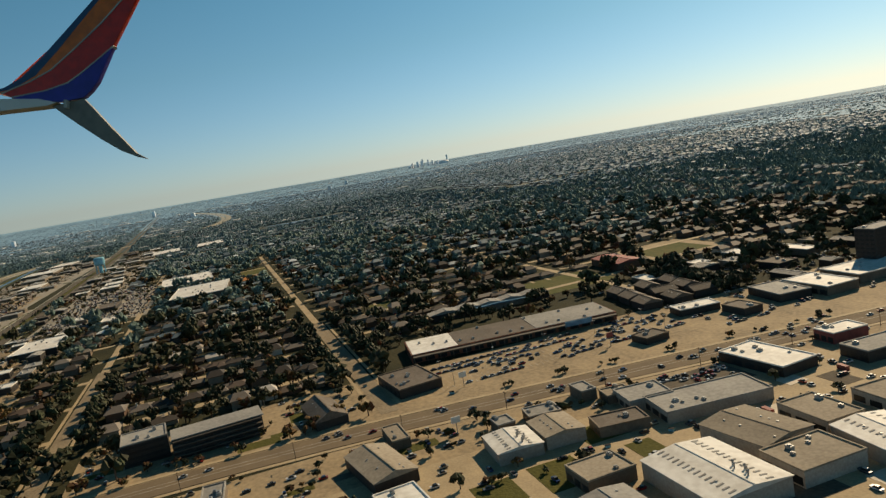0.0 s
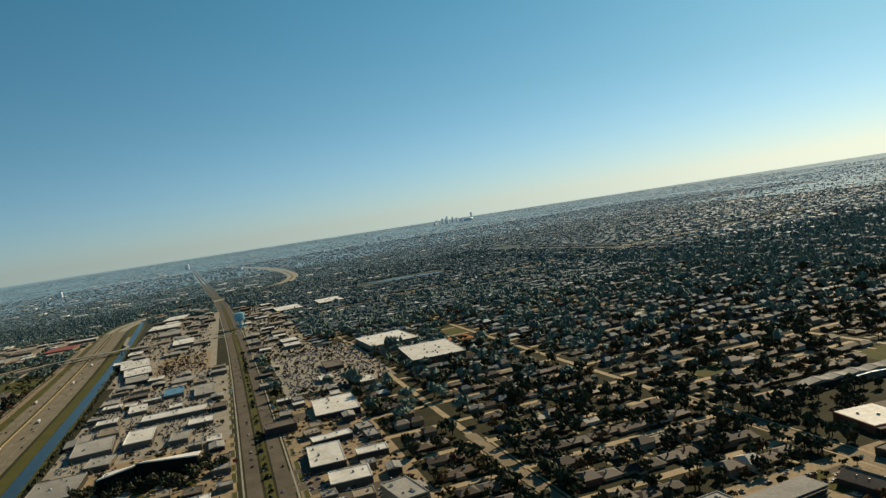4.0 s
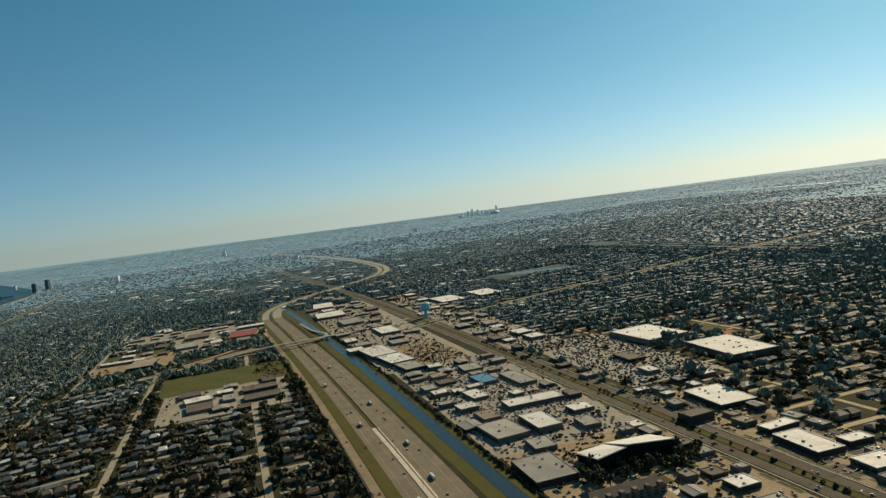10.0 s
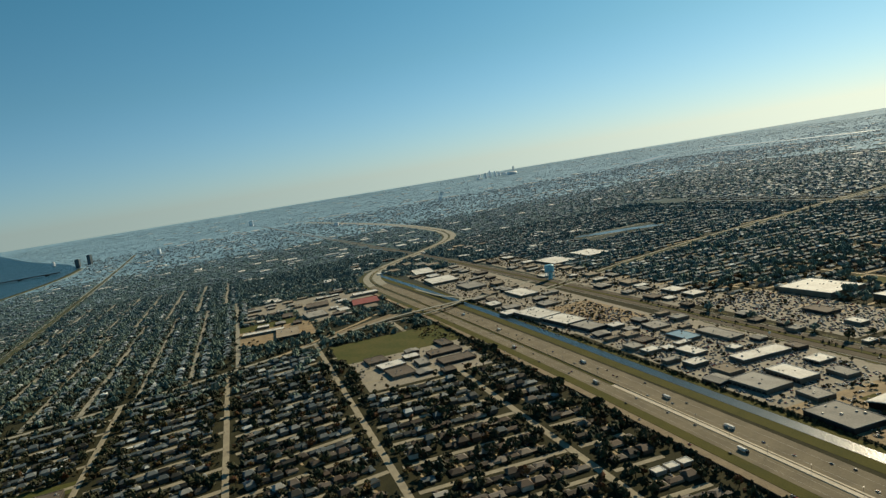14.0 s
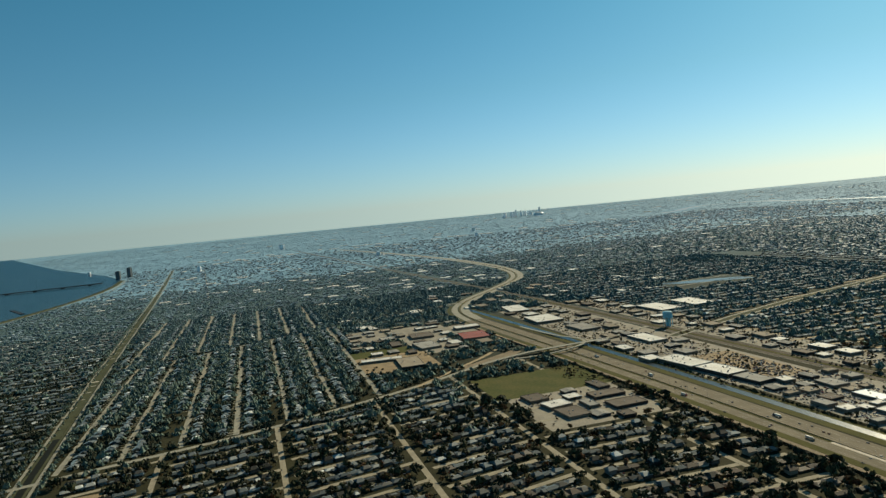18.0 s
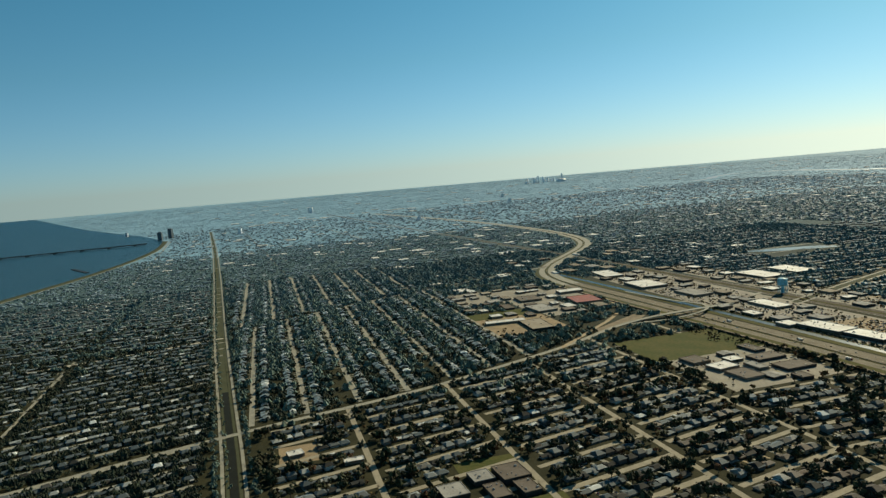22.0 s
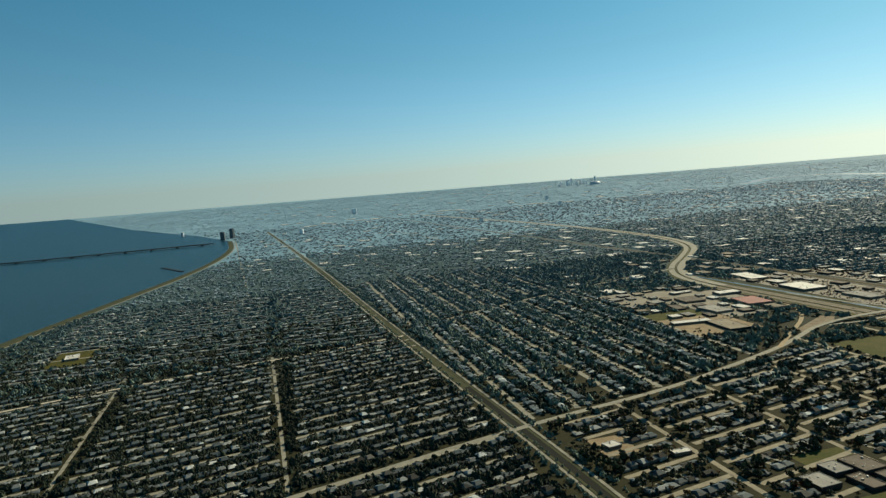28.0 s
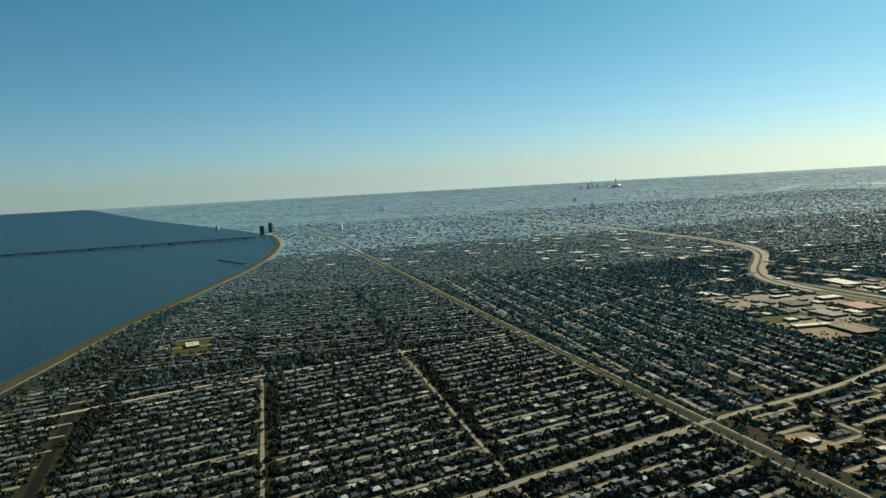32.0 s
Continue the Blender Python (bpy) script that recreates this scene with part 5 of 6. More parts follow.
lot("playing_field", 262.5, 272, 284, 304, "green", "green school yard with trees")
lot("playing_field", 226, 242.5, 282, 312, "green", "green school field")
lot("playing_field", 548, 592, 568, 592, "grass", "dry school field near the lake")
lot("pavement", 294, 310, 341, 353, "lot", "tan yard beside the canal road", 0.019)
lot("playing_field", 147, 156, -36, -28, "green", "small green lawn")

# bay lines in the mall's parking lot
for j in range(5):
    rows_v = []
    for i in range(48):
        rows_v.append(box(86.4 + 2.3 * j, 87.6 + 2.3 * j, -61 + 0.8 * i, -60.96 + 0.8 * i, 0.026, 0.031))
    structure("bay_lines", join(*rows_v), "paint", "white parking bay lines on concrete")
# smaller shops and sheds filling the commercial strips
rs = random.Random(11)
TAKEN = [(q[1], q[2], max(q[3], q[4]) / 2) for q in SHOPS] + [(104.5, -39.5, 17), (90, 5, 6), (92, 13.4, 4), (174, 86.5, 10), (155.3, 98.2, 9), (121.5, 46, 5), (90.5, -103, 4), (424, 63.5, 4), (185, 60, 4)]
KINDS = (("shop", "grey_roof", "wall", "small grey-roofed shop among parked cars"), ("shop", "white_roof", "wall", "small white-roofed shop beside the boulevard"), ("shop", "dark_roof", "dark_wall", "small brown-roofed shop beside the boulevard"), ("shed", "tan_roof", "wall", "tan-roofed shed in a paved yard"), ("shed", "grey_roof", "dark_wall", "grey ridge-roofed shed in a paved yard"))


def infill(x0, x1, y0, y1, n, lo=2.5, hi=7.0, open_only=False):
    made = 0
    for _ in range(n * 12):
        w, d = rs.uniform(lo, hi) * (1.5 if rs.random() < 0.3 else 1.0), rs.uniform(lo, hi * 0.75)
        x, y, r = rs.uniform(x0, x1), rs.uniform(y0, y1), max(w, d) / 2
        if open_only and not clear(np.array([x]), np.array([y]), r)[0]:
            continue
        if made == n or any(math.hypot(x - a, y - b) < r + c + 0.6 for a, b, c in TAKEN):
            continue
        TAKEN.append((x, y, r))
        nm, roof, wall, label = rs.choice(KINDS)
        flat_building(nm, x, y, w, d, rs.uniform(0.8, 1.3), rs.uniform(-5, 5), roof, wall, label, "shop" if nm == "shop" else "warehouse", rs.randint(1, 3), gable=0.4 if nm == "shed" and "ridge" in label else 0.0)
        made += 1


infill(67, 75, -42, 18, 7, 1.8, 3.6)
infill(30, 60, -22, 8, 12, 3, 6)
infill(30, 44, -72, -52, 5, 3, 6)
infill(84, 118, -118, -66, 17, 2.5, 6)
infill(113, 190, 72, 84, 15, 2.5, 5)
infill(113, 165, 86, 109, 10, 3, 6)
infill(190, 300, 73.5, 109, 24, 3, 8)
infill(113, 216, 42, 58, 18, 2.5, 5)
infill(216, 300, 52, 60, 5, 3, 6)
infill(300, 420, 40, 60, 14, 4, 10)
infill(345, 560, 80, 116, 24, 4, 11)
infill(425, 560, 38, 62, 14, 5, 12)
infill(562, 690, 20, 140, 16, 6, 14, True)
infill(290, 334, 151, 176, 6, 4, 8)
infill(445, 560, 152, 236, 12, 5, 12, True)
for x0, x1, y0, y1 in ((466, 500, 176, 203), (500, 548, 168, 206), (448, 466, 180, 199), (510, 556, 208, 232), (488, 530, 148, 168)):
    lot("parking_lot", x0, x1, y0, y1, "grey_lot", "worn grey yards between business buildings", 0.018)
infill(446, 556, 168, 232, 22, 4, 9)
# worn patches in the yards by the warehouses
for k in range(30):
    x, y = rs.uniform(32, 60), rs.uniform(-70, 8)
    w, d = rs.uniform(2, 6), rs.uniform(2, 7)
    nm, mat, label = (("pavement", "asphalt", "patch of dark worn asphalt"), ("verge", "grass", "patch of dry grass between buildings"), ("pavement", "pale", "patch of new pale concrete"))[(0, 1, 0, 2, 1)[k % 5]]
    structure(nm, box(x, x + w, y, y + d, 0.0, 0.0225 + 0.0007 * k), mat, label)
for k in range(16):
    x, y = (rs.uniform(66.5, 72), rs.uniform(-74, 16)) if k % 2 else (rs.uniform(84, 96), rs.uniform(-12, 20))
    nm, mat, label = (("verge", "grass", "strip of dry grass beside the avenue"), ("pavement", "asphalt", "patch of dark worn asphalt"))[k % 3 == 0]
    structure(nm, box(x, x + rs.uniform(1, 3.5), y, y + rs.uniform(2, 6), 0.0, 0.0235 + 0.0007 * k), mat, label)


rk = random.Random(23)
structure("parking_lot", box(126.5, 137.4, 45, 58, 0.0, 0.056), "asphalt", "empty dark asphalt car park beside the office block")
for k in range(44):
    x, y = (rk.uniform(113, 186), rk.uniform(71.5, 106)) if k % 2 else (rk.uniform(113, 212), rk.uniform(41, 58))
    nm, mat, label = (("pavement", "asphalt", "dark asphalt forecourt of a shop"), ("verge", "grass", "dry grass plot between forecourts"), ("pavement", "asphalt", "dark asphalt car park beside a shop"), ("pavement", "pale", "bright concrete apron of a shop"))[k % 4]
    structure(nm, box(x, x + rk.uniform(3, 9), y, y + rk.uniform(2.5, 6), 0.0, 0.0265 + 0.0006 * k), mat, label)
for side in (-1, 1):
    for k in range(22):
        x0 = 104 + 8.6 * k + rk.uniform(-1, 1)
        x1, y0 = x0 + rk.uniform(3.0, 6.4), 65 + side * 5.9
        structure("kerb", box(x0, x1, y0 - 0.55, y0 + 0.55, 0.0, 0.085), "cool_concrete", "pale kerb round a grass island")
        structure("verge", box(x0 + 0.14, x1 - 0.14, y0 - 0.42, y0 + 0.42, 0.05, 0.1), "grass", "grass island beside the boulevard")
structure("boundary_wall", ribbon(HIGHWAY[1:6], 0.14, 0.55, 0.55, 11.2), "wall", "low brown wall between motorway and gardens")
for k in range(7):
    x, y = ((58.2, -30.6), (57.4, -37.2), (41.0, -36.0), (55.6, -52.4), (70.6, -14.2), (84.6, -23.8), (97.0, -15.0))[k]
    skip = base("dumpster", x, y, 0.02, rk.uniform(0, 90), "green steel dumpster in a shop yard", "dumpster", "dumpsters")
    part("body", ([(-0.24, -0.17, 0), (0.24, -0.17, 0), (0.24, 0.17, 0), (-0.24, 0.17, 0), (-0.28, -0.2, 0.26), (0.28, -0.2, 0.26), (0.28, 0.2, 0.26), (-0.28, 0.2, 0.26)], box(0, 1, 0, 1, 0, 1)[1]), "tank", skip)
    part("lid", box(-0.29, 0.29, -0.21, 0.21, 0.263, 0.3), "rubber", skip)
for k in range(9):
    x, y = ((42.6, -27.0), (43.0, -28.0), (55.0, -45.6), (54.8, -46.4), (40.0, -52.8), (40.2, -53.8), (58.6, -60.0), (48.0, -61.0), (36.8, -45.0))[k]
    crate = base("shipping_container", x, y, 0.02, rk.uniform(-6, 6), "weathered steel shipping container in a warehouse yard", "container", "shipping containers")
    part("box", box(-0.64, 0.64, -0.26, 0.26, 0.03, 0.55), ("red_roof", "blue_roof", "trailer")[k % 3], crate)
    for j in (-0.13, 0.13):
        part("door", box(0.642, 0.66, j - 0.12, j + 0.12, 0.05, 0.53), "steel", crate)


def lamp_post(x, y, h=1.9):
    p = base("lamp_post", x, y, 0, rs.uniform(0, 360), "tall grey steel lamp post in the parking lot", "lamp post", "lamp posts")
    part("pole", tube(0, 0, 0, h, 0.035, 0.025, 6), "steel", p)
    part("lamp_head", box(-0.3, 0.3, -0.06, 0.06, h, h + 0.07), "steel", p)


def utility_pole(x, y, h=2.3):
    p = base("utility_pole", x, y, 0, 0, "wooden utility pole beside the avenue", "utility pole", "utility poles")
    part("pole", tube(0, 0, 0, h, 0.04, 0.028, 6), "bark", p)
    part("crossarm", box(-0.35, 0.35, -0.03, 0.03, h * 0.9, h * 0.9 + 0.05), "bark", p)


for i in range(5):
    for j in range(2):
        lamp_post(87.5 + 6 * j, -58 + 8.2 * i)
for i in range(8):
    utility_pole(float(np.interp(-75 + 12 * i, [-83, -45, -10, 19], [69, 75, 80, 81])) - 3.4, -75 + 12 * i)
for i in range(24):
    lamp_post(110 + 11 * i, 65.2 + 0.05 * i, 1.6)
for i in range(26):
    lamp_post(100 + 12 * i, 129.2 + 0.016 * 12 * i, 2.0)
for x, y, mat in ((86, -48, "red_roof"), (86, -26, "white_roof"), (71.5, -20, "white_roof"), (130, 60.5, "white_roof"), (165, 70.3, "red_roof"), (205, 60.3, "blue_roof"), (240, 70.5, "white_roof")):
    sg = base("pole_sign", x, y, 0, 90, "tall blank shop sign on a steel pole", "sign", "shop signs")
    part("pole", tube(0, 0, 0, 1.5, 0.05, 0.05, 6), "steel", sg)
    part("board", box(-0.5, 0.5, -0.06, 0.06, 1.3, 2.0), mat, sg)

# ---- houses ----
HOUSES = np.array(HOUSES)
hx, hy = HOUSES[:, 0], HOUSES[:, 1]
ok = clear(hx, hy, 1.5) & (hy < shore_y(hx) - 9) & (np.random.rand(len(hx)) > 0.05)
HOUSES = HOUSES[ok]


def house_shapes(kind):
    """Walls and roofs of one house, front towards -y."""
    if kind == 0:
        return box(-1.45, 1.45, -1.2, 1.2, 0, 0.58), hip(-1.65, 1.65, -1.4, 1.4, 0.6, 1.08, 0.95)
    if kind == 1:
        return join(box(-1.5, 1.5, -0.7, 1.2, 0, 0.62), box(0.3, 1.48, -1.7, -0.702, 0, 0.6)), join(hip(-1.7, 1.7, -0.9, 1.4, 0.64, 1.08, 0.8), hip(0.2, 1.6, -1.9, 0.2, 0.63, 0.98, 0.0))
    if kind == 2:
        return box(-1.2, 1.2, -1.4, 1.4, 0, 1.15), hip(-1.4, 1.4, -1.6, 1.6, 1.17, 1.8, 0.7)
    return join(box(-1.5, 1.5, -0.9, 0.9, 0, 0.6), box(-1.45, -0.3, 0.902, 1.9, 0, 0.58)), join(hip(-1.7, 1.7, -1.1, 1.1, 0.62, 1.02, 0.0), hip(-1.6, -0.1, -0.2, 2.1, 0.61, 0.95, 0.5))


near = (HOUSES[:, 0] < 230) & (HOUSES[:, 1] < 330) & (HOUSES[:, 1] > -60)
order = np.argsort(np.hypot(HOUSES[:, 0] - 60, (HOUSES[:, 1] - 130) * 0.55))
single = [i for i in order if near[i]][:235]
protos = []
for k in range(4):
    h = base("house", 0, 0, 0, 0, "single-storey brick house with a shingled hip roof among trees" if k != 2 else "two-storey brick house with a shingled hip roof", "house", "suburban houses")
    w, r = house_shapes(k)
    grow = lambda q: ([(1.08 * x, 1.22 * y, z) for x, y, z in q[0]], q[1])
    part("wall", grow(w), "brick_one", h)
    part("roof", grow(r), "shingle_one", h)
    part("driveway", box(-1.3, -0.7, -4.0, -1.25, 0.0, 0.035), "concrete", h)
    part("chimney", box(0.5, 0.7, 0.2, 0.42, 0.6, 1.5 if k != 2 else 2.0), "brick_one", h)
    protos.append(h)
used = set()
for j, i in enumerate(single):
    x, y, r = HOUSES[i]
    k = (j * 7 + int(x)) % 4
    m = pose(x, y, 0, 0, 0, r + random.uniform(-3, 3))
    if k not in used:
        protos[k].matrix_basis = m
        used.add(k)
    else:
        copy_thing(protos[k], m)
rest = np.ones(len(HOUSES), bool)
rest[single] = False
R = HOUSES[rest]
temps = []
for k in range(4):
    w, r = house_shapes(k)
    temps.append(merge(triangles(w, 0), triangles(r, 1), triangles(box(-1.3, -0.7, -4.0, -1.25, 0.0, 0.035), 2)))
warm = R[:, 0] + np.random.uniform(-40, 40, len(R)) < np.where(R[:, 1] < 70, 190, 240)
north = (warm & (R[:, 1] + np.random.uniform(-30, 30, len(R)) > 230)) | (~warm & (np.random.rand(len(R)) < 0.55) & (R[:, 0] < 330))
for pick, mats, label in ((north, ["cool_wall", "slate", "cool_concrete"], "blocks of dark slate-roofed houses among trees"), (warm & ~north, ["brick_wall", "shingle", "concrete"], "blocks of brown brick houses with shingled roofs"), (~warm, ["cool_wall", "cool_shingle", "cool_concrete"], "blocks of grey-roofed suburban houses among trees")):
    Q = R[pick]
    n = len(Q)
    scatter("housing_blocks", temps, np.column_stack([Q[:, 0], Q[:, 1], np.zeros(n)]), np.column_stack([np.random.uniform(0.95, 1.15, n), np.random.uniform(0.9, 1.25, n), np.random.uniform(0.85, 1.15, n)]),
            np.radians(Q[:, 2] + np.random.uniform(-3, 3, n)), mats, label, "houses")

# ---- trees ----


def clump(r, c, rng, n=8):
    """A ragged clump of leaves: a jittered octahedron."""
    v = np.array([(1, 0, 0), (0, 1, 0), (-1, 0, 0), (0, -1, 0), (0, 0, 1), (0, 0, -1)], float) * rng.uniform(0.55, 1.3, (6, 1)) + rng.uniform(-0.3, 0.3, (6, 3))
    f = np.array([(0, 1, 4), (1, 2, 4), (2, 3, 4), (3, 0, 4), (1, 0, 5), (2, 1, 5), (3, 2, 5), (0, 3, 5)])
    return v * r + c, f, np.zeros(8, int)


def cap(r, c, rng):
    """The upper half of a clump, for trees far off."""
    v = np.array([(1, 0, -0.5), (0, 1, -0.5), (-1, 0, -0.5), (0, -1, -0.5), (0, 0, 1)], float) * rng.uniform(0.6, 1.3, (5, 1)) + rng.uniform(-0.25, 0.25, (5, 3))
    return v * r + c, np.array([(0, 1, 4), (1, 2, 4), (2, 3, 4), (3, 0, 4)]), np.zeros(4, int)


def tree_shape(seed, clumps, size, spread=1.0, trunk=True, limbs=True):
    rng = np.random.default_rng(seed)
    parts = []
    for _ in range(clumps):
        d = rng.normal(size=3)
        d /= np.linalg.norm(d)
        rad = rng.uniform(0.35, 1.0)
        c = d * rad * np.array([0.85 * spread, 0.85 * spread, 0.55]) + np.array([0, 0, 1.25])
        parts.append(clump(size * rng.uniform(0.7, 1.25), c, rng))
    if trunk:
        parts.append(triangles(tube(0, 0, -0.02, 0.9, 0.09, 0.06, 5), 1))
        for k in range(3 if limbs else 0):
            a = 2.1 * k + rng.uniform(0, 1)
            parts.append(triangles(tube(0, 0, 0.6, 1.3, 0.05, 0.02, 4, (0.45 * math.cos(a), 0.45 * math.sin(a))), 1))
    return merge(*parts)


FULL = [tree_shape(s, 28, 0.27, 1.0 + 0.15 * (s % 3)) for s in range(6)]
LITE = [tree_shape(s, 12, 0.42, 1.0 + 0.15 * (s % 3), limbs=False) for s in range(6)]
MID = []
for s in range(6):
    rng = np.random.default_rng(s + 20)
    MID.append(merge(*[cap(rng.uniform(0.4, 0.75), np.array([*rng.uniform(-0.75, 0.75, 2), rng.uniform(0.35, 1.35)]), rng) for _ in range(6)]))
FAR = []
for s in range(6):
    rng = np.random.default_rng(s + 40)
    FAR.append(merge(*[cap(rng.uniform(0.6, 1.0), np.array([*rng.uniform(-0.8, 0.8, 2), rng.uniform(0.5, 1.1)]), rng) for _ in range(2)]))


def planted(x0, x1, y0, y1, n, margin=0.45):
    p = np.column_stack([np.random.uniform(x0, x1, n), np.random.uniform(y0, y1, n)])
    return p[clear(p[:, 0], p[:, 1], margin) & (p[:, 1] < shore_y(p[:, 0]) - 7)]


def off_houses(p, gap=1.9):
    """Drops points that fall on a house."""
    cell = {}
    for x, y, _ in HOUSES:
        cell.setdefault((int(x // 4), int(y // 4)), []).append((x, y))
    good = []
    for x, y in p:
        i, j = int(x // 4), int(y // 4)
        good.append(all((x - a) ** 2 + (y - b) ** 2 > gap * gap for di in (-1, 0, 1) for dj in (-1, 0, 1) for a, b in cell.get((i + di, j + dj), ())))
    return p[np.array(good, bool)]


def wood(name, temps, p, lo, hi, mats, label, tall=1.0):
    n = len(p)
    s = np.random.uniform(lo, hi, n)
    scatter(name, temps, np.column_stack([p, rise(p[:, 0])]), np.column_stack([s, s * np.random.uniform(0.9, 1.1, n), s * tall * np.random.uniform(0.75, 1.1, n)]), np.random.uniform(0, 6.28, n), mats, label, "trees")


near_p = np.vstack([off_houses(planted(84, 330, -160, 60, 5600), 1.9), off_houses(planted(110, 330, 144, 360, 5000), 1.9)])
brown = np.random.rand(len(near_p)) < 0.27
evergreen, bare = near_p[~brown], near_p[brown]

def packed(v, f):
    """The faces with only the vertices that they use."""
    at, back = np.unique(f, return_inverse=True)
    return v[at].tolist(), back.reshape(f.shape).tolist()


# nearest trees as single things
first = np.argsort(np.hypot(evergreen[:, 0] - 60, evergreen[:, 1] * 0.7))[:180]
trees = []
for k in range(5):
    t = base("tree", 0, 0, 0, 0, "broad evergreen tree with a dense dark crown", "tree", "street and garden trees")
    v, f, m = FULL[k]
    crown = m == 0
    part("crown", packed(v, f[crown]), "leaf", t)
    part("trunk", packed(v, f[~crown]), "bark", t)
    trees.append(t)
for j, i in enumerate(first):
    x, y = evergreen[i]
    t = trees[j % 5]
    s = 0.9 + 0.7 * ((j * 37) % 11) / 11
    m = pose(x, y, 0, 0, 0, (j * 77) % 360)
    if j < 5:
        t.matrix_basis, t.scale = m, (s, s, s)
    else:
        c = copy_thing(t, m)
        c.scale = (s, s, s)
restp = np.delete(evergreen, first, axis=0)
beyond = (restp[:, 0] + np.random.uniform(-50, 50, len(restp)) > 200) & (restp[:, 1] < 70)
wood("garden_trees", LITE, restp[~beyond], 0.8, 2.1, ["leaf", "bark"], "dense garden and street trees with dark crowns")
wood("garden_trees", LITE, restp[beyond], 0.9, 2.3, ["mid_leaf", "bark"], "garden trees further out, tinted grey-green for haze")
wood("winter_trees", LITE, bare, 0.7, 1.5, ["brown_leaf", "bark"], "trees with sparse brown winter leaves")
mid_p = np.vstack([off_houses(planted(330, 760, -200, 60, 11000)), off_houses(planted(330, 760, 144, 660, 17000)), off_houses(planted(560, 760, 20, 144, 2600)), off_houses(planted(330, 520, 375, 600, 4500, 0.9)), off_houses(planted(150, 440, 375, 660, 19000, 0.9), 1.45), planted(84, 420, -420, -160, 8000), off_houses(planted(330, 770, 236, 374, 6500), 1.5), off_houses(planted(150, 420, 140, 240, 1500), 1.5)])
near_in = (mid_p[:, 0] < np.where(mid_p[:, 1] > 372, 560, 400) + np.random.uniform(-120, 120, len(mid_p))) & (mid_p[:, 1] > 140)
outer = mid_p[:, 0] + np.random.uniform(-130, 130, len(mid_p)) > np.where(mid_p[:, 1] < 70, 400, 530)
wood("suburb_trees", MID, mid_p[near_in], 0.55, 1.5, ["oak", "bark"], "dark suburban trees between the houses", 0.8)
wood("suburb_trees", MID, mid_p[~outer & ~near_in], 0.9, 2.1, ["mid_leaf", "bark"], "suburban trees with haze-tinted crowns between the houses", 0.8)
wood("suburb_trees", MID, mid_p[outer & ~near_in], 1.0, 2.2, ["far_leaf", "bark"], "suburban trees tinted blue-green for haze between the houses", 0.7)
over = np.vstack([planted(110, 345, 146, 360, 500, -0.9), planted(150, 330, 376, 540, 3600, -0.6), planted(345, 560, 235, 372, 1900, -0.9), planted(150, 590, 376, 640, 8200, -1.1)])
wood("street_trees", MID, over, 0.6, 1.5, ["oak", "bark"], "dark street trees leaning over the residential roads", 0.8)
yard = np.vstack([np.column_stack([np.random.uniform(a, b, n), np.random.uniform(c, d, n)]) for a, b, c, d, n in ((112, 190, 70, 110, 260), (112, 216, 40, 60, 260), (190, 300, 72, 111, 200), (216, 300, 24, 58, 170), (300, 560, 79, 117, 900), (300, 560, 38, 61, 900), (66, 77, -75, 20, 130), (30, 66, -70, 12, 110), (84, 99, -14, 22, 50), (84, 100, -62, -22, 8), (84, 118, -110, -64, 80), (290, 334, 151, 195, 70), (334, 373, 145, 160, 110), (415, 462, 200, 240, 40))])
open_y = np.ones(len(yard), bool)
for a, b, r in TAKEN:
    open_y &= np.hypot(yard[:, 0] - a, yard[:, 1] - b) > r * 0.95 + 0.7
for pts, half in LINES[:8]:
    for u, v in zip(pts[:-1], pts[1:]):
        u, v = np.array(u[:2], float), np.array(v[:2], float)
        t = np.clip(((yard - u) @ (v - u)) / ((v - u) @ (v - u)), 0, 1)
        open_y &= np.hypot(*(yard - u - t[:, None] * (v - u)).T) > half * 0.9
wood("yard_trees", LITE, yard[open_y & (np.random.rand(len(yard)) < 0.6)], 0.3, 0.8, ["leaf", "bark"], "small trees and shrubs in shop yards")
wood("yard_shrubs", LITE, yard[open_y & (np.random.rand(len(yard)) < 0.25)] + 0.9, 0.25, 0.6, ["brown_leaf", "bark"], "brown winter shrubs in shop yards")
by = np.concatenate([np.concatenate([g + np.random.uniform(-1.2, 1.2, 4) for g in (-30, -38, -44, -52)]), np.random.uniform(-78, -60, 8)])
bx0 = np.interp(by, [-83, -45, -10, 19], [69, 75, 80, 81]) + 4.4 + np.random.uniform(-0.3, 0.5, len(by))
wood("hedge_shrubs", LITE, np.column_stack([bx0, by]), 0.25, 0.55, ["leaf", "bark"], "dark shrubs along the parking lot's front")
wood("autumn_trees", LITE, np.column_stack([np.random.uniform(83.5, 88, 16), np.random.uniform(-14, 26, 16)]), 0.5, 1.1, ["brown_leaf", "bark"], "brown winter trees in front of the motel")
wood("autumn_trees", LITE, np.column_stack([np.random.uniform(30, 60, 26), np.random.uniform(-24, 10, 26)]), 0.4, 1.0, ["brown_leaf", "bark"], "brown winter trees between the warehouses")
wood("block_trees", LITE, np.column_stack([np.random.uniform(97, 118, 60), np.random.uniform(-82, -76, 60)]), 0.6, 1.4, ["leaf", "bark"], "dark trees behind the apartment blocks")
hx0 = np.arange(60, 420, 0.8)
hedge = np.column_stack([hx0, np.interp(hx0, [p[0] for p in CANAL], [p[1] for p in CANAL]) - 3.6 + np.random.uniform(-0.4, 0.4, len(hx0))])
wood("canal_hedge", MID, hedge[np.random.rand(len(hedge)) < 0.8], 0.3, 0.8, ["leaf", "bark"], "dark scrub and trees along the canal bank")
mx = np.arange(110, 400, 0.9)
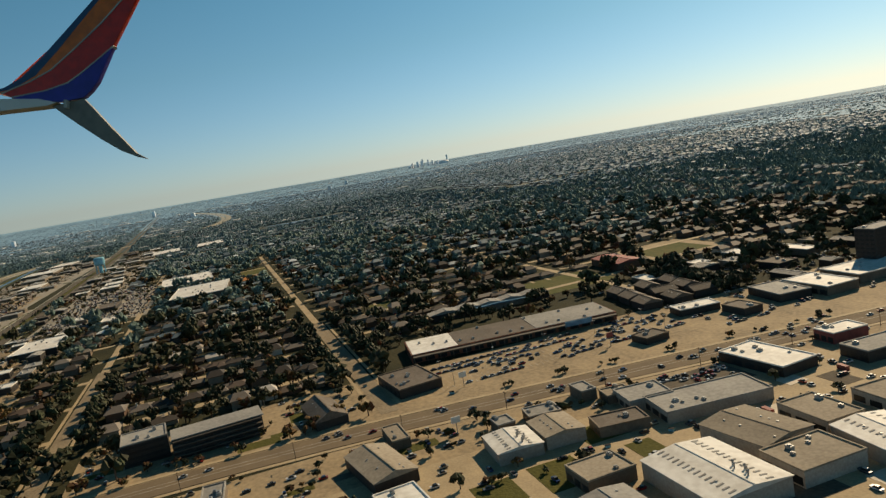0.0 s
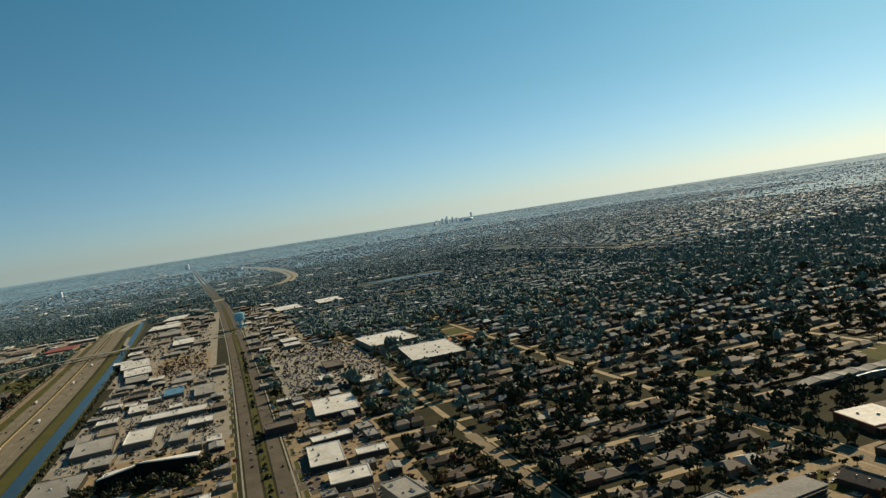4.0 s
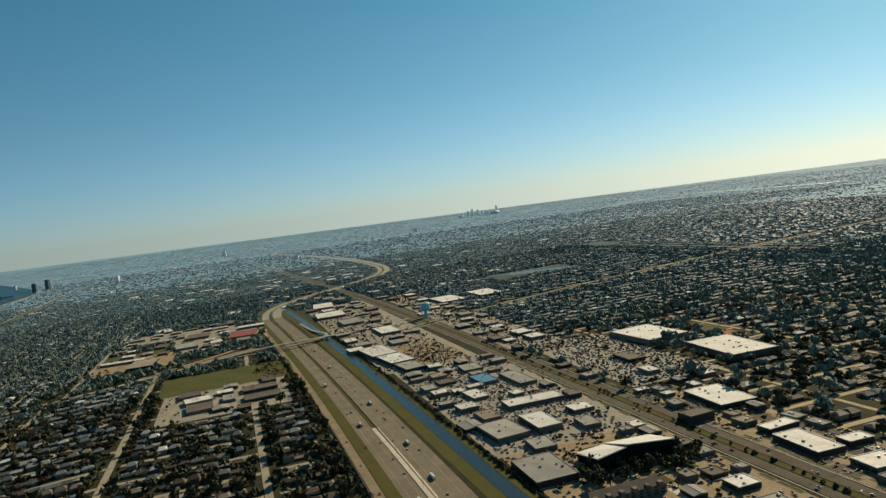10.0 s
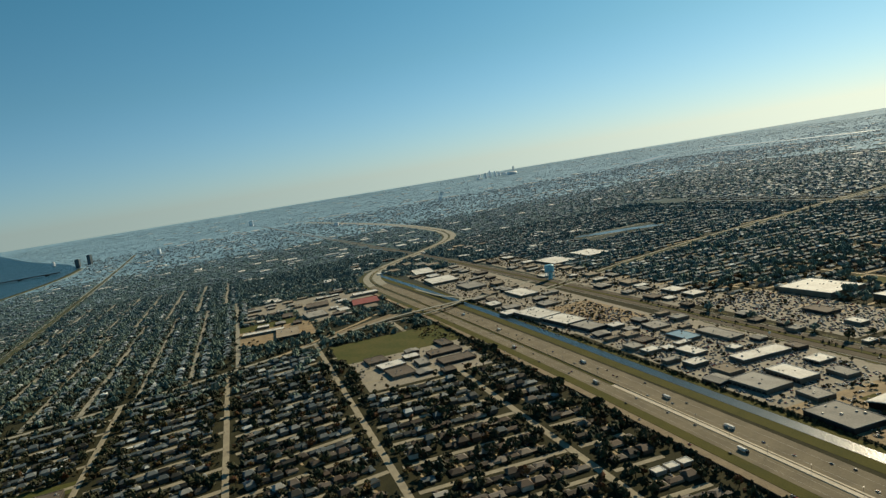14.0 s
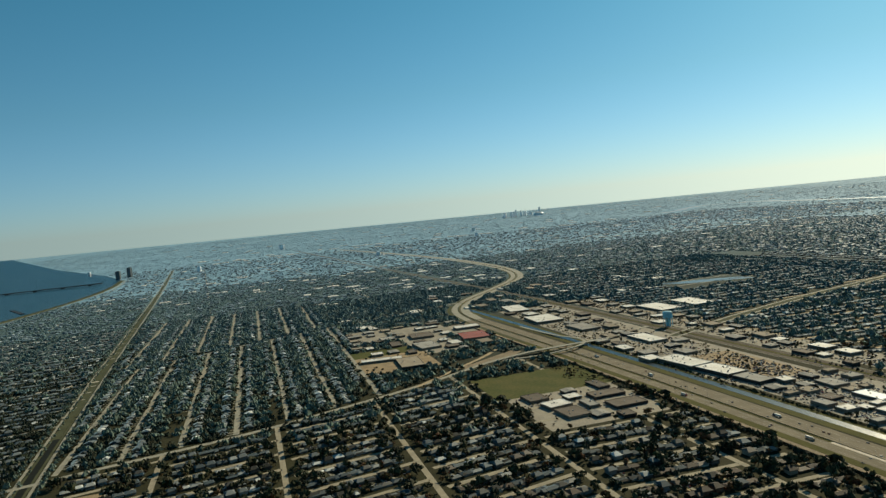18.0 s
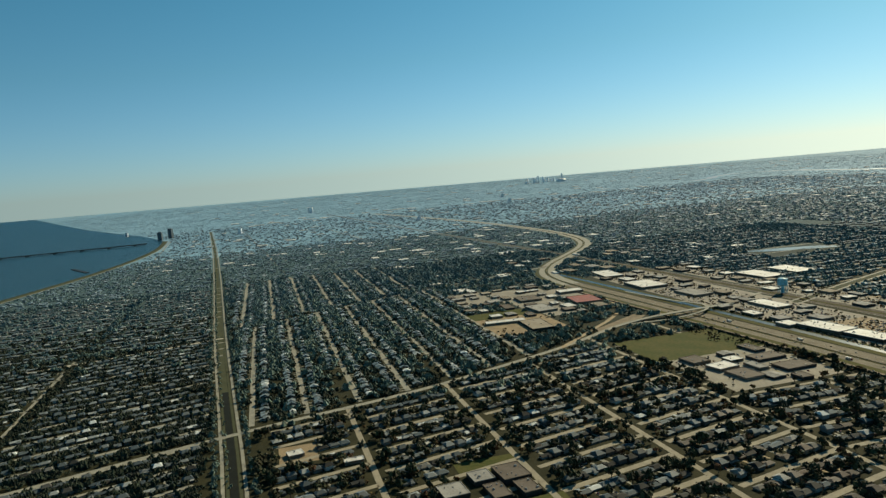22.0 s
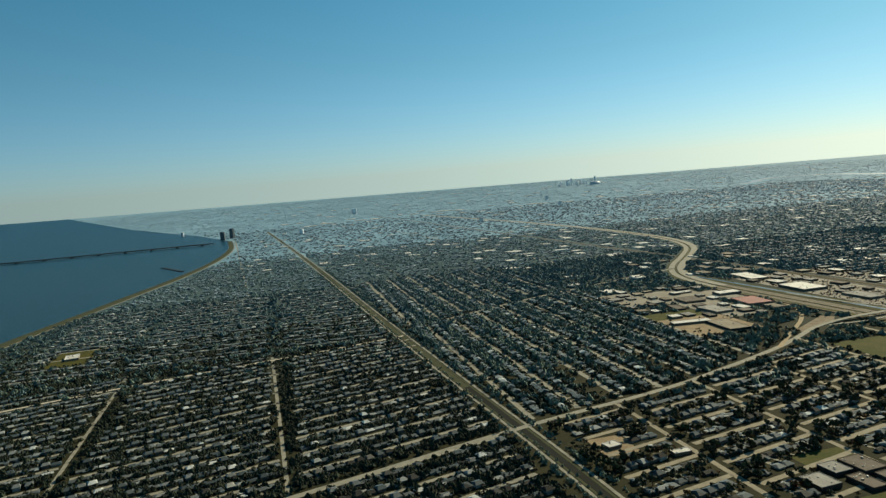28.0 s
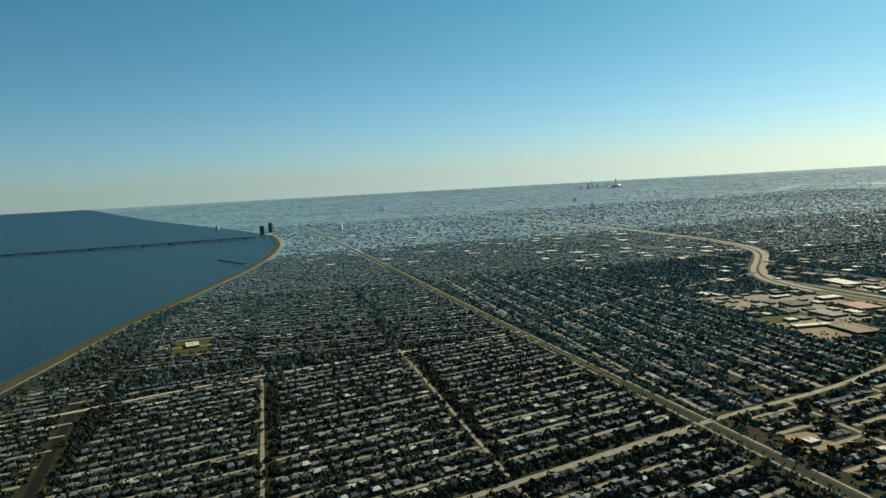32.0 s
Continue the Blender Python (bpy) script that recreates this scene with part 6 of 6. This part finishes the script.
mh = np.column_stack([mx, np.interp(mx, [p[0] for p in HIGHWAY], [p[1] for p in HIGHWAY]) + 12.2 + np.random.uniform(-0.4, 0.5, len(mx))])
wood("motorway_hedge", MID, mh[np.random.rand(len(mh)) < 0.75], 0.35, 0.9, ["oak", "bark"], "dark hedge trees along the garden walls")
wood("hall_trees", FULL[:5], np.column_stack([np.random.uniform(161, 172, 60), np.random.uniform(72, 100, 60)])[:, :][np.random.rand(60) < 0.9], 0.9, 1.6, ["leaf", "bark"], "dark trees in front of the exhibition hall")
rx = np.concatenate([np.random.uniform(101, 135, 60), np.random.uniform(101, 150, 60), np.random.uniform(86, 101, 22)])
ry = np.concatenate([26 + np.random.choice([-3.3, 3.2, 4.4], 60), -15.5 + np.random.choice([-3.2, 3.2], 60), np.random.uniform(14, 30, 22)])
wood("roadside_trees", LITE, np.column_stack([rx, ry + np.random.uniform(-0.3, 0.3, len(rx))]), 0.7, 1.6, ["leaf", "bark"], "large dark roadside trees by the avenue")
ex = np.arange(120, 900, 1.7)
ey = np.interp(ex, [p[0] for p in ESPLANADE], [p[1] for p in ESPLANADE])
for side in (-5.2, 5.8, 2.4):
    pick = np.random.rand(len(ex)) < (0.75 if abs(side) > 3 else 0.5)
    wood("canal_trees", MID, np.column_stack([ex, ey + side + np.random.uniform(-0.7, 0.7, len(ex))])[pick], 0.5, 1.1 if abs(side) > 3 else 0.6, ["mid_leaf", "bark"], "trees lining the canal road")
row = np.vstack([np.column_stack([np.arange(60, 330, 2.6), 65 + np.random.uniform(-0.4, 0.4, len(np.arange(60, 330, 2.6)))])])
wood("boulevard_trees", MID, row[np.random.rand(len(row)) < 0.7], 0.35, 0.8, ["oak", "bark"], "small trees on the boulevard median")

# ---- far suburbs ----


def far_field(x0, x1, y0, y1, n, away=0):
    p = np.column_stack([np.random.uniform(x0, x1, n), np.random.uniform(y0, y1, n)])
    a = clear(p[:, 0], p[:, 1], 1.0) & (p[:, 1] < shore_y(p[:, 0]) - 10)
    return p[a]


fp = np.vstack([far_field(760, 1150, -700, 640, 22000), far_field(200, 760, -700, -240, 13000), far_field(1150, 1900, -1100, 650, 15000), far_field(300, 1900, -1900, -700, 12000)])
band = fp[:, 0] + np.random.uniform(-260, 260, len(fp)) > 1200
# crowns flattened and tinted so the distance looks hazy
wood("far_woods", FAR, fp[~band], 1.0, 2.1, ["far_leaf", "bark"], "haze-tinted tree canopy over the outer suburbs", 0.5)
wood("far_woods", FAR, fp[band], 1.2, 2.6, ["farther_leaf", "bark"], "distant canopy tinted blue-green for haze", 0.36)
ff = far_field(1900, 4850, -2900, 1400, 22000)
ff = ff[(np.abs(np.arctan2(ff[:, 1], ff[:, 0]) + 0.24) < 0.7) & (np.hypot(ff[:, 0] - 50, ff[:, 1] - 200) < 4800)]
wood("far_woods", FAR, ff, 2.2, 4.6, ["farthest_leaf", "bark"], "distant canopy paled for haze towards the horizon", 0.24)
fh = np.vstack([far_field(760, 1150, -700, 640, 5200), far_field(300, 760, -700, -240, 2800), far_field(1150, 2000, -1100, 650, 4000)])
n = len(fh)
bx, hp = box(-1.6, 1.6, -1.3, 1.3, 0, 0.7), hip(-1.8, 1.8, -1.5, 1.5, 0.72, 1.4, 0.8)
low = [merge(triangles((bx[0], bx[1][2:]), 0), triangles((hp[0], hp[1][5:]), 1))]
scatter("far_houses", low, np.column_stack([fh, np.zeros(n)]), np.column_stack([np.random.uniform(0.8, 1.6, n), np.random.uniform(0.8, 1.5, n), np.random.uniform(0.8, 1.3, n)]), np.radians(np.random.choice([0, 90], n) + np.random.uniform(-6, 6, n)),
        ["far_roof", "far_roof"], "distant houses tinted blue for haze between trees", "houses")
fw = np.vstack([far_field(560, 1100, -60, 260, 70), far_field(900, 2200, -700, 500, 180), far_field(500, 1900, -1300, -500, 140), far_field(2000, 4700, -2600, 700, 150), far_field(300, 1900, -1900, -700, 130)])
n = len(fw)
slab = [triangles(box(-1, 1, -1, 1, 0, 1), 0)]
scatter("far_sheds", slab, np.column_stack([fw, rise(fw[:, 0])]), np.column_stack([np.random.uniform(2.5, 9, n) * (1 + (fw[:, 0] > 1900)), np.random.uniform(2.5, 6, n) * (1 + (fw[:, 0] > 1900)), np.random.uniform(0.8, 1.5, n)]), np.radians(np.random.choice([0, 90], n) + np.random.uniform(-5, 5, n)), ["white_roof"], "distant white-roofed sheds and shops", "sheds")
for y in (-260, -330, 180, 330, 480):
    structure("road", ribbon([(760, y), (1700, y + 60)], 2.2, 0.05), "cool_concrete", "distant straight street")
for x in (790, 980, 1250):
    structure("road", ribbon([(x, -600), (x - 40, 520)], 2.4, 0.05), "cool_concrete", "distant cross street")
for off in (-3.2, 3.2):
    structure("road", ribbon(CROSSTOWN, 1.6, 0.06, 0.07, off), "cool_concrete", "broad distant avenue beside a canal")
structure("canal_bank", ribbon(CROSSTOWN, 3.6, 0.05, 0.06), "levee_grass", "grassy strip between avenue carriageways")
structure("road", ribbon([(545, 345), (575, 290), (596, 239), (616, 182), (640, 120)], 2.6, 0.06), "cool_concrete", "distant cross avenue")

# ---- distant towers ----


def far_tower(x, y, w, d, h, label, mat="haze_tower"):
    t = base("tower", x, y, float(rise(x)), random.uniform(52, 74), label if len(label.split()) > 3 else label + " on the horizon", "tower", "skyline towers")
    part("shaft", box(-w / 2, w / 2, -d / 2, d / 2, 0, h), mat, t)
    part("crown", box(-w * 0.36, w * 0.36, -d * 0.36, d * 0.36, h + 0.01, h * 1.06), mat, t)
    for k in range(4 if mat == "haze_tower" else 0):
        part("window_band", box(-w / 2 - 0.1, w / 2 + 0.1, -d / 2 - 0.1, d / 2 + 0.1, h * (0.16 + 0.2 * k), h * (0.22 + 0.2 * k)), "haze_glass", t)
    return t


for x, y, w, h in ((3590, -1010, 11, 22), (3620, -1022, 9, 30), (3560, -1034, 12, 36), (3600, -1050, 10, 28), (3598, -1072, 9, 46), (3650, -1082, 10, 34), (3580, -1096, 12, 26), (3620, -1110, 9, 38), (3600, -1126, 11, 30), (3560, -1140, 10, 22), (3640, -1160, 14, 18), (3610, -1212, 9, 50), (3660, -1185, 12, 16), (3560, -990, 14, 14)):
    far_tower(x, y, w, w, h * 0.75, "hazy downtown skyscraper")
dome = base("stadium_dome", 3480, -1150, float(rise(3480)), 0, "white domed stadium roof", "stadium")
part("roof", join(tube(0, 0, 9, 14, 27, 20, 28), tube(0, 0, 14, 17, 20, 6, 28)), "dome", dome)
part("wall", tube(0, 0, 0, 9, 25, 27, 28), "haze_tower", dome)
for x, y, w, h, lab in ((1712, 566, 9, 17, "dark lakeside apartment tower"), (1745, 548, 9, 21, "tall dark lakeside apartment tower"), (1663, 398, 7, 11, "pale office tower"), (2526, 186, 9, 18, "hazy slab tower"), (2560, 190, 9, 16, "hazy slab tower"), (2050, 690, 7, 10, "pale lakeside tower"), (1900, -300, 8, 9, "hazy office block"), (2300, -420, 9, 11, "hazy office block"), (1500, 40, 8, 7, "hazy office block")):
    far_tower(x, y, w, w * 0.7, h, lab, "dark_tower" if "dark" in lab else "haze_tower")

# ---- cars ----
car_body = join(box(-0.47, 0.47, -0.19, 0.19, 0.06, 0.18))
cabin = ([(-0.3, -0.17, 0.18), (0.26, -0.17, 0.18), (0.26, 0.17, 0.18), (-0.3, 0.17, 0.18), (-0.2, -0.14, 0.31), (0.12, -0.14, 0.31), (0.12, 0.14, 0.31), (-0.2, 0.14, 0.31)], box(0, 1, 0, 1, 0, 1)[1])
car = base("car", 0, 0, 0, 0, "small car on the road or in a parking lot", "car", "cars")
part("body", car_body, "car", car)
part("cabin", cabin, "glass", car)
part("roof", box(-0.19, 0.11, -0.135, 0.135, 0.312, 0.33), "car", car)
for a in (-0.29, 0.29):
    for b in (-0.18, 0.18):
        part("wheel", ([(x, y, z) for x, z, y in tube(a, 0.075, b - 0.025, b + 0.025, 0.075, 0.075, 8)[0]], tube(a, 0.07, b - 0.02, b + 0.02, 0.075, 0.075, 8)[1]), "rubber", car)
spots = []
rc = random.Random(5)


def highway_y(x):
    return float(np.interp(x, [p[0] for p in HIGHWAY[:6]], [p[1] for p in HIGHWAY[:6]]))


for _ in range(82):
    x = rc.uniform(110, 430)
    lane = rc.choice((-7.2, -5.9, -4.6, -3.3, -2.0, 1.5, 2.9, 4.3, 5.7, 9.3))
    spots.append((x, highway_y(x) + lane, 0.065, 0 if lane < 0 else 180))
for _ in range(32):
    x = rc.uniform(95, 320)
    spots.append((x, 65 + rc.choice((-3.3, -2.2, 2.2, 3.3)), 0.055, 0))
for _ in range(28):
    y = rc.uniform(-80, 40)
    spots.append((float(np.interp(y, [-83, -45, -10, 19, 120], [69, 75, 80, 81, 70])) + rc.choice((-1.5, -0.8, 0.8, 1.5)), y, 0.055, 90))
for i in range(34):
    for j in range(5):
        if rc.random() < (0.85 if j > 2 and i > 12 else 0.75 if j > 2 and 3 < i < 9 else 0.6 if j == 0 and i % 7 < 3 else 0.16):
            spots.append((87.0 + 2.3 * j, -60.6 + 1.08 * i, 0.03, 90 + rc.choice((0, 180))))
for j, (x, y, z, r) in enumerate(spots):
    m = pose(x, y, z, 0, 0, r + rc.uniform(-2, 2)) @ Matrix.Scale(1.0, 4)
    if j == 0:
        car.matrix_basis = m
    else:
        copy_thing(car, m)
truck = base("truck", 0, 0, 0, 0, "articulated truck with a pale box trailer", "truck", "trucks")
part("trailer", box(-1.6, 0.95, -0.26, 0.26, 0.22, 0.85), "trailer", truck)
part("cab", join(box(1.05, 1.65, -0.25, 0.25, 0.12, 0.72)), "car", truck)
part("windscreen", box(1.652, 1.67, -0.22, 0.22, 0.42, 0.66), "glass", truck)
for a in (-1.35, -1.1, 0.75, 1.4):
    for b in (-0.24, 0.24):
        part("wheel", ([(x, y, z) for x, z, y in tube(a, 0.1, b - 0.04, b + 0.04, 0.1, 0.1, 8)[0]], tube(a, 0.1, b - 0.04, b + 0.04, 0.1, 0.1, 8)[1]), "rubber", truck)
for j, (x, lane) in enumerate(((188, -3.3), (215, -4.6), (176, 2.9), (262, -4.6), (300, 4.3), (333, -3.3), (146, -5.9), (240, 2.9), (380, -4.6))):
    m = pose(x, highway_y(x) + lane, 0.065, 0, 0, 0 if lane < 0 else 180)
    if j == 0:
        truck.matrix_basis = m
    else:
        copy_thing(truck, m)
spread = []
for x0, x1, y0, y1, n, dx in ((221, 299, 25, 55, 1100, 1.0), (301, 344, 79, 98, 260, 1.0), (191, 299, 75, 110, 1500, 1.0), (113, 189, 71, 109, 420, 1.0), (113, 214, 41, 59, 300, 1.0), (31, 65, -74, 10, 190, 1.0), (300, 560, 80, 118, 900, 1.0), (300, 560, 40, 60, 700, 1.0), (290, 334, 151, 195, 60, 1.0), (64, 69.6, -52.5, -43.3, 26, 1.0), (81, 117, -108, -64, 320, 1.0), (85, 99, -13, 21, 60, 1.0), (86, 97, -61, -42, 45, 1.0), (88, 96, -40, -27, 26, 1.0), (66, 76, -74, 18, 110, 1.0), (32, 62, -62, -20, 110, 1.0)):
    for _ in range(n):
        spread.append((round(rc.uniform(x0, x1) / 1.15) * 1.15, round(rc.uniform(y0, y1) / 0.5) * 0.5, rc.choice((0, 180)) if x0 > 150 else rc.choice((0, 90))))
spread = np.array(list(dict.fromkeys(spread)))
okc = np.ones(len(spread), bool)
for ob in [o for o in scene.objects if o.parent is None and o.type == "EMPTY"]:
    w = [c for c in ob.children if c.name.startswith("wall")]
    if not w or ob.name.startswith(("house", "tower")):
        continue
    rad = max(max(abs(v.co.x), abs(v.co.y)) for v in w[0].data.vertices)
    wx, wy = max(abs(v.co.x) for v in w[0].data.vertices), max(abs(v.co.y) for v in w[0].data.vertices)
    a = ob.rotation_euler.z if ob.rotation_mode == "XYZ" else 0
    dx, dy = spread[:, 0] - ob.location.x, spread[:, 1] - ob.location.y
    okc &= ~((abs(dx * math.cos(a) + dy * math.sin(a)) < wx + 0.6) & (abs(-dx * math.sin(a) + dy * math.cos(a)) < wy + 0.6))
spread = spread[okc]
n = len(spread)
ctemp = [merge(triangles(car_body, 0), triangles(cabin, 1), triangles(box(-0.19, 0.11, -0.135, 0.135, 0.312, 0.33), 0), triangles(box(-0.38, 0.38, -0.17, 0.17, -0.002, 0.058), 2))]
scatter("parked_cars", ctemp, np.column_stack([spread[:, 0], spread[:, 1], np.full(n, 0.03)]), np.column_stack([np.random.uniform(0.9, 1.2, n), np.random.uniform(0.95, 1.1, n), np.random.uniform(0.9, 1.3, n)]), np.radians(spread[:, 2]), ["cars", "glass", "rubber"], "rows of parked cars in many colours", "cars")

home = R[(R[:, 0] < 340) & (R[:, 1] > -160) & (np.random.rand(len(R)) < 0.4)]
th = np.radians(home[:, 2])
n = len(home)
scatter("driveway_cars", ctemp, np.column_stack([home[:, 0] - 1.0 * np.cos(th) + 2.7 * np.sin(th), home[:, 1] - 1.0 * np.sin(th) - 2.7 * np.cos(th), np.full(n, 0.04)]), np.full((n, 3), 1.0), th + math.pi / 2, ["cars", "glass", "rubber"], "cars parked on the driveways of houses", "cars")

# ---- the aircraft's winglet, placed and outlined to fit the opening camera view ----
winglet = new("winglet")
tagged(winglet, "split aircraft winglet striped orange, red and blue on a white wingtip", "aircraft winglet")
X0, Y0, Z0, RX0, RY0, RZ0 = PATH[0][1:]
REACH = 3.2
winglet.matrix_basis = pose(X0, Y0, Z0, RX0, RY0, RZ0) @ Matrix.Translation((0, 0, -REACH))
UNIT = REACH / 1262


def blade(outline, t0, t1):
    """A thin plate of the winglet with slightly rounded rim: outline in view pixels, x right and y down."""
    pts = [((x - 784) * UNIT, (441 - y) * UNIT) for x, y in outline]
    cx, cy = sum(p[0] for p in pts) / len(pts), sum(p[1] for p in pts) / len(pts)
    n = len(pts)
    v = []
    for z, k in ((t0, 0.985), (t0 * 0.5, 1.0), (t1 * 0.5, 1.0), (t1, 0.985)):
        v += [(cx + (x - cx) * k, cy + (y - cy) * k, z * UNIT) for x, y in pts]
    f = [tuple(range(n - 1, -1, -1)), tuple(range(3 * n, 4 * n))]
    for r in range(3):
        f += [(r * n + i, r * n + (i + 1) % n, (r + 1) * n + (i + 1) % n, (r + 1) * n + i) for i in range(n)]
    bm = bmesh.new()
    bv = [bm.verts.new(p) for p in v]
    for q in f:
        bm.faces.new([bv[i] for i in q])
    bmesh.ops.triangulate(bm, faces=bm.faces[:])
    bmesh.ops.recalc_face_normals(bm, faces=bm.faces[:])
    out = [tuple(p.co) for p in bm.verts], [tuple(p.index for p in q.verts) for q in bm.faces]
    bm.free()
    return out


LEAD = [(-18, 166), (10, 158), (40, 140), (82, 98), (132, 42), (178, -10), (235, -75)]
BAND = [(-6, 167), (27, 160), (66, 136), (106, 91), (146, 41), (188, -10), (243, -75)]
MIDDLE = [(4, 168), (56, 146), (92, 126), (132, 90), (182, 42), (228, -10), (272, -75)]
LOWER = [(22, 174), (82, 162), (122, 148), (147, 130), (177, 105), (204, 82)]
part("leading_stripe", blade(LEAD + BAND[::-1], -6, 6), "winglet_blue", winglet, "blue leading-edge stripe")
part("upper_stripe", blade(BAND + MIDDLE[::-1], -6, 6), "winglet_orange", winglet, "orange stripe")
part("middle_stripe", blade(MIDDLE + [(284, -75), (250, -10)] + LOWER[::-1], -6, 6), "winglet_red", winglet, "dark red stripe")
part("lower_stripe", blade(LOWER + [(177, 145), (165, 162), (152, 174), (112, 182), (42, 180)], -6.5, 6.5), "winglet_navy", winglet, "deep blue stripe")
part("wing_tip", blade([(-180, 184), (-18, 178), (77, 178), (109, 184), (92, 190), (-18, 203), (-180, 226)], -14, 14), "white_roof", winglet, "white wing underside")
part("lower_fin", blade([(94, 189), (150, 175), (167, 192), (197, 224), (244, 272), (263, 282), (244, 278), (217, 268), (182, 248), (142, 222)], -5, 5), "winglet_grey", winglet, "dark grey lower fin")
part("tip_light", blade([(121, 180), (126, 180), (126, 194), (121, 194)], -16, 16), "paint", winglet, "small white light")
for curve in (MIDDLE, LOWER):
    part("pinstripe", blade(curve + [(x + 1.6, y + 1.6) for x, y in curve[::-1]], -7.5, 7.5), "paint", winglet, "thin pale pinstripe")
